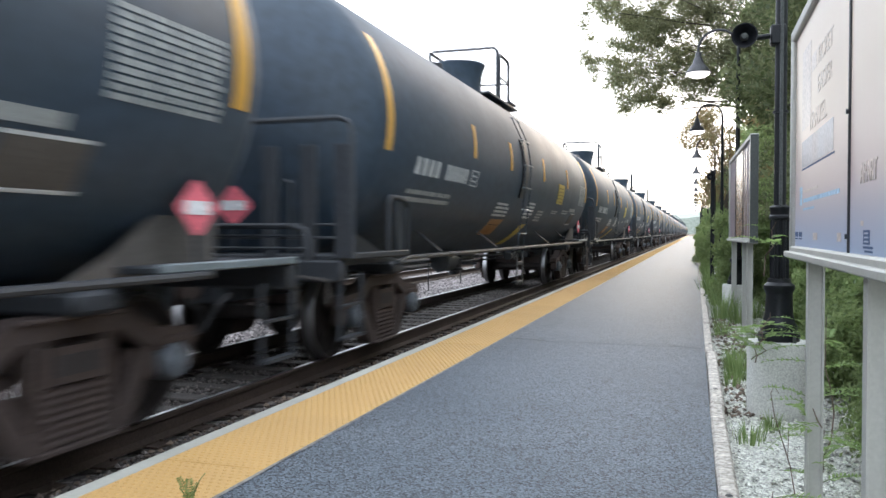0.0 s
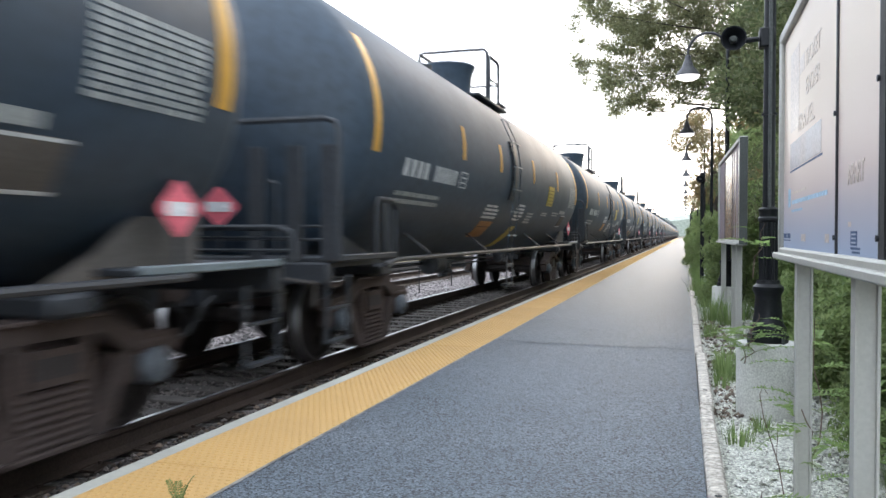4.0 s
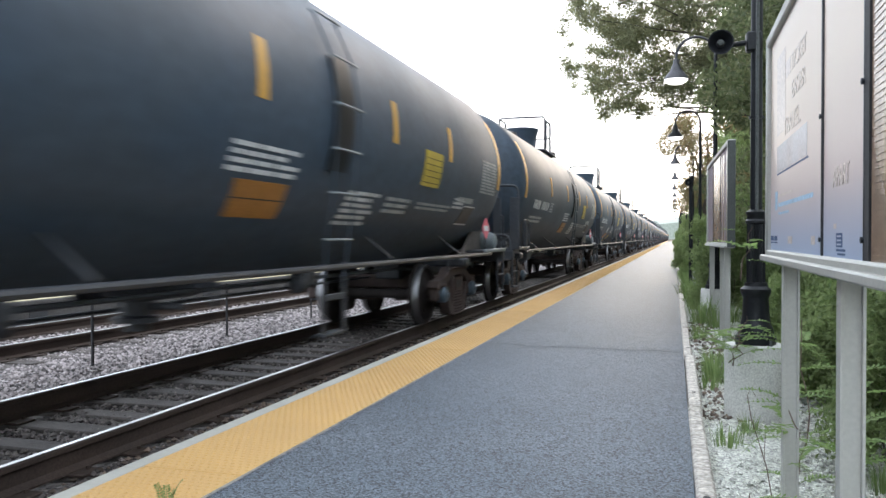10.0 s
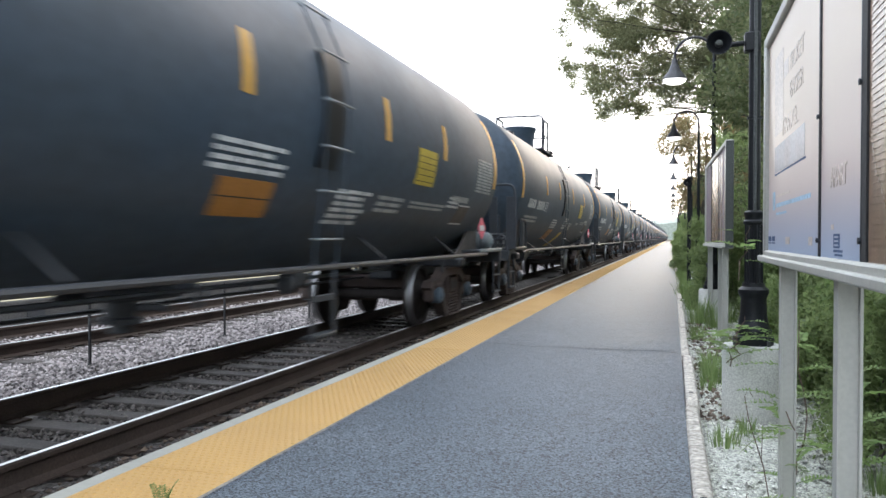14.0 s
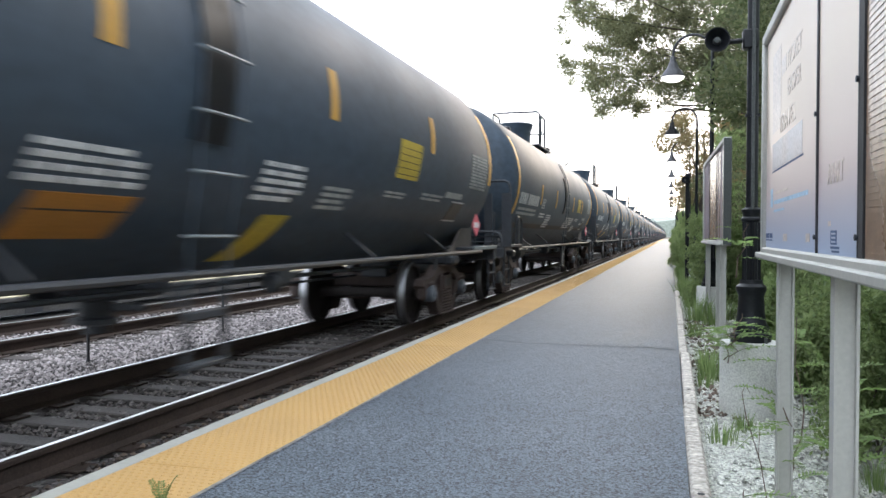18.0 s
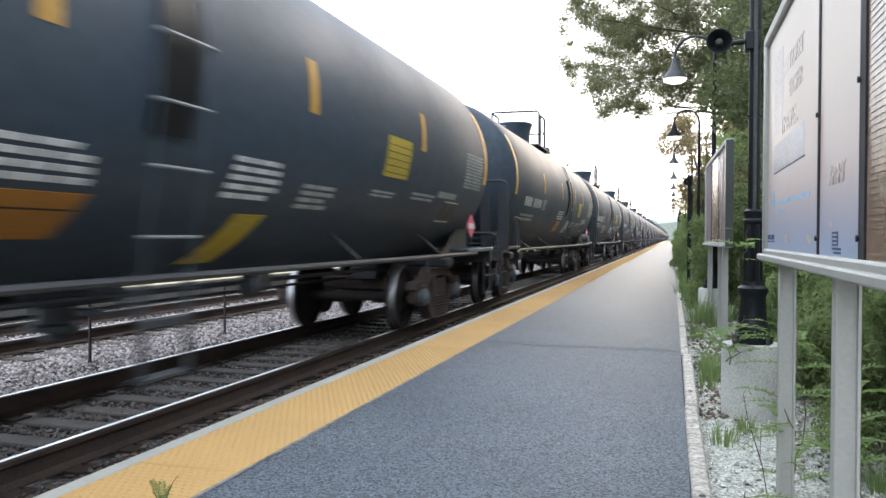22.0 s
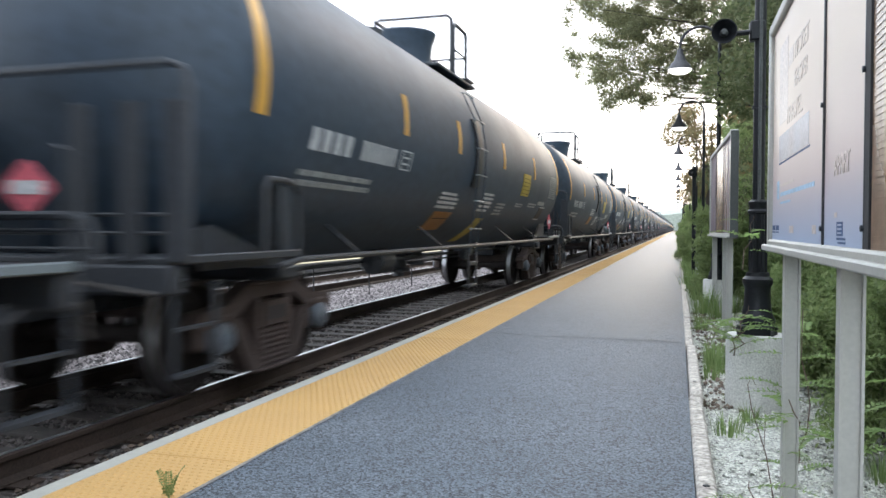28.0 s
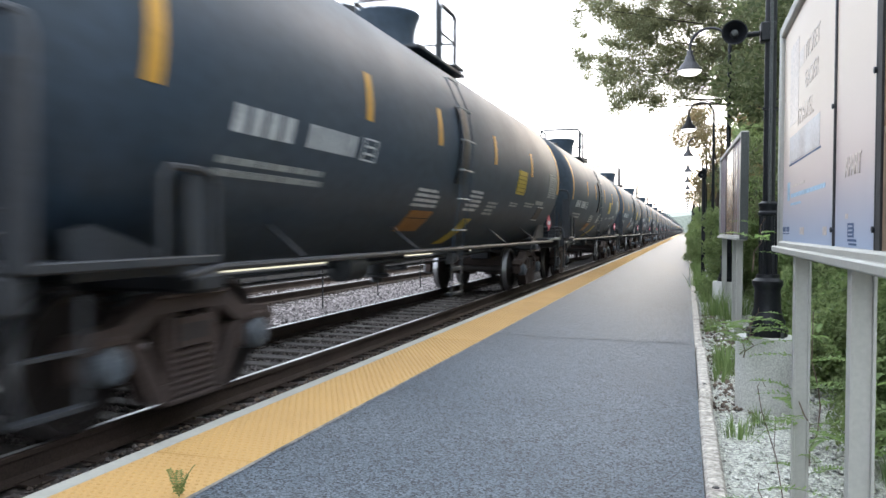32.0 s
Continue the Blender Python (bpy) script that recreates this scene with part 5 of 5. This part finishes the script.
    part("brake_cylinder", Geo().lathe([(0.05, -2.7), (0.17, -2.66), (0.17, -2.15), (0.05, -2.1)], 14, "y", (0.55, 0, 0.86)), FRAME, car)
    part("brake_pipe", Geo().tube([(0.35, -7.2, 0.72), (0.4, -5.0, 0.86), (0.42, 5.0, 0.86), (0.35, 7.2, 0.72)], 0.025, 6), FRAME, car)
    part("brake_rod", Geo().tube([(-0.2, -5.5, 0.7), (-0.2, 5.5, 0.7)], 0.018, 6), FRAME, car)
    part("control_valve", Geo().box((0.7, 1.5, 0.9), (0.22, 0.26, 0.2), 0.04).lathe([(0.05, 1.28), (0.09, 1.3), (0.09, 1.4), (0.05, 1.42)], 12, "y", (0.72, 0, 0.84)), FRAME, car)
    for y in (-1.2, 4.4):
        part("rail_bracket", Geo().box((1.36, y, 1.0), (0.2, 0.05, 0.05), 0.008).box((1.44, y, 0.93), (0.03, 0.05, 0.16), 0.006), FRAME, car)
    for e in (-1, 1):
        part("stub_sill", Geo().box((0, e * 6.95, 0.84), (0.42, 2.4, 0.36), 0.02), FRAME, car)
        part("bolster_wing", Geo().box((0, e * 6.15, 0.93), (2.5, 0.34, 0.14), 0.03), FRAME, car)
        for s in (-1, 1):
            part("saddle_plate", Geo().prism([(e * 5.9, 1.0), (e * 7.35, 1.0), (e * 7.38, 1.3 + 0.32 * (e > 0)), (e * 7.2, 1.34 + 0.34 * (e > 0)), (e * 6.9, 1.26 + 0.3 * (e > 0)), (e * 6.4, 1.1 + 0.12 * (e > 0))], s * 1.12, s * 1.16, "x"), GUSSET if e > 0 else FRAME, car, "dusty saddle plate")
            part("corner_step", Geo().tube([(s * 1.42, e * 7.55, 0.95), (s * 1.42, e * 7.55, 0.36), (s * 1.42, e * 8.0, 0.36), (s * 1.42, e * 8.0, 0.95)], 0.022, 6).box((s * 1.42, e * 7.775, 0.66), (0.05, 0.45, 0.02)).box((s * 1.42, e * 7.775, 0.36), (0.08, 0.45, 0.025)), FRAME, car)
            part("grab_iron", Geo().tube([(s * 1.4, e * 7.95, 1.1), (s * 1.44, e * 7.95, 1.12), (s * 1.44, e * 7.95, 1.72), (s * 1.4, e * 7.95, 1.74)], 0.018, 6), FRAME, car)
        part("end_beam", Geo().box((0, e * 7.98, 0.98), (2.9, 0.14, 0.2), 0.02), FRAME, car)
        pl = part("end_platform", Geo().box((0, e * 7.62, 1.1), (2.9, 0.82, 0.05), 0.01).box((1.2, e * 6.8, 1.1), (0.5, 0.84, 0.05), 0.01).box((-1.2, e * 6.8, 1.1), (0.5, 0.84, 0.05), 0.01), FRAME, car, "dark grating end platform")
        part("platform_lip", Geo().box((1.46, e * 7.2, 1.11), (0.04, 1.6, 0.06), 0.01), RESERVOIR if e > 0 else FRAME, pl)
        zt2 = 2.36 if e < 0 else 1.38
        hr = part("end_handrail", Geo().tube([(1.55, e * 8.02, 1.1), (1.55, e * 8.02, zt2 - 0.12), (1.51, e * 8.02, zt2 - 0.03), (1.42, e * 8.02, zt2), (-1.42, e * 8.02, zt2), (-1.51, e * 8.02, zt2 - 0.03), (-1.55, e * 8.02, zt2 - 0.12), (-1.55, e * 8.02, 1.1)], 0.026, 8), FRAME, car)
        for z in (1.2, 1.3) if e > 0 else (1.28, 1.4):
            part("cross_rail", Geo().tube([(-1.55, e * 8.02, z), (1.55, e * 8.02, z)], 0.014, 6), FRAME, hr)
        for x in (0.73, 1.12, 1.46, -0.73, -1.12) if e < 0 else (0.6, -0.6):
            part("upright", Geo().box((x, e * 8.02, 0.55 + zt2 * 0.45), (0.15, 0.05, zt2 * 0.9 - 1.1), 0.004), FRAME, hr)
        part("coupler", Geo().box((0, e * 8.2, 0.82), (0.16, 0.5, 0.18), 0.03).box((0.04, e * 8.38, 0.82), (0.26, 0.2, 0.28), 0.05), TRUCK, car, "rusty knuckle coupler")
        part("air_hose", Geo().tube([(0.34, e * 8.1, 0.75), (0.34, e * 8.3, 0.66), (0.28, e * 8.4, 0.45), (0.2, e * 8.42, 0.42)], 0.025, 6), STAKE, car)
        part("cut_lever", Geo().tube([(0.1, e * 8.12, 1.0), (0.7, e * 8.14, 0.98), (1.38, e * 8.14, 0.9), (1.38, e * 8.16, 0.7)], 0.012, 6), GUSSET, car)
    part("corner_handrail", Geo().tube([(1.45, -6.4, 1.07), (1.45, -6.4, 1.6), (1.45, -6.47, 1.68), (1.45, -6.6, 1.7), (1.45, -6.88, 1.7), (1.45, -6.95, 1.62), (1.45, -6.95, 1.1)], 0.026, 8), FRAME, car, "bent steel handrail at the corner")
    part("corner_panel", Geo().box((1.43, -6.58, 1.37), (0.03, 0.2, 0.58), 0.008), FRAME, car)
    part("brake_wheel", Geo().lathe([(0.26, -8.09), (0.28, -8.1), (0.28, -8.12), (0.26, -8.13), (0.24, -8.11)], 20, "y", (-0.55, 0, 1.95)).box((-0.55, -8.1, 1.95), (0.5, 0.02, 0.03)).box((-0.55, -8.1, 1.95), (0.03, 0.02, 0.5)), FRAME, car)
    part("brake_housing", Geo().box((-0.55, -8.0, 1.75), (0.34, 0.16, 0.7), 0.04), FRAME, car)
    for x, y, z, rz in ((1.38, 6.86, 1.49, 84), (0.4, -8.12, 1.58, 12)):
        d = part("placard", Geo().prism([(-0.02, -0.18), (0.02, -0.18), (0.18, -0.02), (0.18, 0.02), (0.02, 0.18), (-0.02, 0.18), (-0.18, 0.02), (-0.18, -0.02)], -0.004, 0.004), RED, car, "red and white diamond placard", at=pose(x, y, z, 0, 0, rz))
        for o in (-1, 1):
            part("white_band", Geo().prism([(-0.115, -0.045), (0.115, -0.045), (0.115, 0.045), (-0.115, 0.045)], o * 0.0065 - 0.002, o * 0.0065 + 0.002), PLACARD_WHITE, d)
        part("placard_frame", Geo().box((0, 0.012, -0.2), (0.03, 0.02, 0.4), 0.004), FRAME, d)
    if kind == "r":
        part("air_reservoir", Geo().lathe([(0.05, -0.5), (0.14, -0.46), (0.175, -0.36), (0.175, 0.36), (0.14, 0.46), (0.05, 0.5)], 20, "x", (0.92, 7.5, 1.26)), RESERVOIR, car, "grey air reservoir")
    cap = CAP_BLUE if kind == "r" else CAP_GREY
    done = set()
    for ob in car.children_recursive:
        ob.location.y *= STRETCH
        if ob.data.name not in done:
            done.add(ob.data.name)
            ob.data.transform(Matrix.Diagonal((1, STRETCH, 1, 1)))
    for y in (-6.45, 6.45):
        build_truck(car, y, cap)
    return car


# car 0 stands nearest the camera at the start; cars with higher numbers follow it
FIRST, LAST = -19, 25
RESERVOIR_CARS = (2, 7, 8, 9, 11, 16, 20, 22)
RUSTY_CARS = (13, 15)
models = {k: build_car(k) for k in "abrf"}
KEPT = ("tank", "manway_housing", "top_railing", "walkway", "side_rail", "stub_sill", "saddle_plate", "end_handrail", "end_platform", "end_beam", "truck", "side_frame", "wheelset", "side_ladder", "yellow_panel", "reflective_stripe", "end_band", "outlet_valve", "coupler")
for ob in list(models["f"].children_recursive)[::-1]:
    if ob.name.split(".")[0] not in KEPT:
        bpy.data.objects.remove(ob)
cars, used = {}, set()
for k in range(FIRST, LAST + 1):
    kind = "f" if k < -3 else "b" if k in RUSTY_CARS else "r" if k in RESERVOIR_CARS else "a"
    if kind in used:
        cars[k] = copy_thing(models[kind], Matrix.Identity(4))
    else:
        cars[k], used = models[kind], used | {kind}

for k, car in cars.items():
    for ob in list(car.children):
        if ob.name.startswith("air_reservoir") and k == 22:
            bpy.data.objects.remove(ob)

def head_lettering(car):
    """Rows of white lettering on the rounded leading head, as plain bars."""
    g, deep, end = Geo(), 0.68 * STRETCH, HALF * STRETCH
    rng = random.Random(3)
    for z0, z1, rows, a0, a1 in ((2.24, 2.54, 3, 0.14, 0.6), (1.84, 2.08, 4, 0.12, 0.56)):
        step = (z1 - z0) / rows
        for i in range(rows):
            lo, hi, stop = z0 + i * step, z0 + (i + 0.6) * step, a1 - rng.uniform(0, 0.1)
            k = len(g.v)
            for j in range(6):
                y = a0 + (stop - a0) * j / 5
                ring = (R_TANK + 0.006) * math.sqrt(1 - (y / deep) ** 2)
                for z in (lo, hi):
                    g.v.append((math.sqrt(ring ** 2 - (z - Z_TANK) ** 2), end + y, z))
            g.f += [(k + 2 * j, k + 2 * j + 2, k + 2 * j + 3, k + 2 * j + 1) for j in range(5)]
    return lines("head_lettering", g, WHITE, car, "rows of white lettering on the tank's end")


for k in (16, 19, 22):
    head_lettering(cars[k])

# seconds and how far the train has come, over an even 13.1 m/s
LEAD = ((0.0, 14.92), (2.0, 15.05), (4.0, 15.42), (6.0, 15.79), (9.0, 16.23), (13.0, 16.66), (18.0, 17.05), (22.5, 17.15), (25.0, 16.99), (28.0, 16.78), (30.0, 16.42), (32.0, 16.00))


def lead(t):
    return float(np.interp(t, [a for a, b in LEAD], [b for a, b in LEAD])) + SPEED * t


SHIFT = {}  # metres by which single cars stand off the even spacing


def motions():
    """The train rolls away from the camera at about 47 km/h; its wheels turn with it."""
    times = [a for a, b in LEAD]
    for k, car in cars.items():
        off = SHIFT.get(k, 0.0) - PITCH * k
        walk(car, [(t, pose(TRACK_X, lead(t) + off, RAIL_Z)) for t in times])
        rolling = [i for i in range(0, 961) if -9 < lead(i / FPS) + off < 31]
        for truck in car.children:
            if not truck.name.startswith("truck"):
                continue
            for w in truck.children:
                if w.name.startswith("wheelset"):
                    at = w.location.copy()
                    stamps = sorted({0, 960} | set(rolling))
                    first, last = (rolling[0], rolling[-1]) if rolling else (0, 0)
                    rows = []
                    for i in stamps:
                        j = min(max(i, first), last)
                        turn = -math.degrees((lead(j / FPS) - lead(first / FPS)) / 0.457)
                        rows.append((i / FPS, pose(at.x, at.y, at.z, turn)))
                    walk(w, rows)


motions()
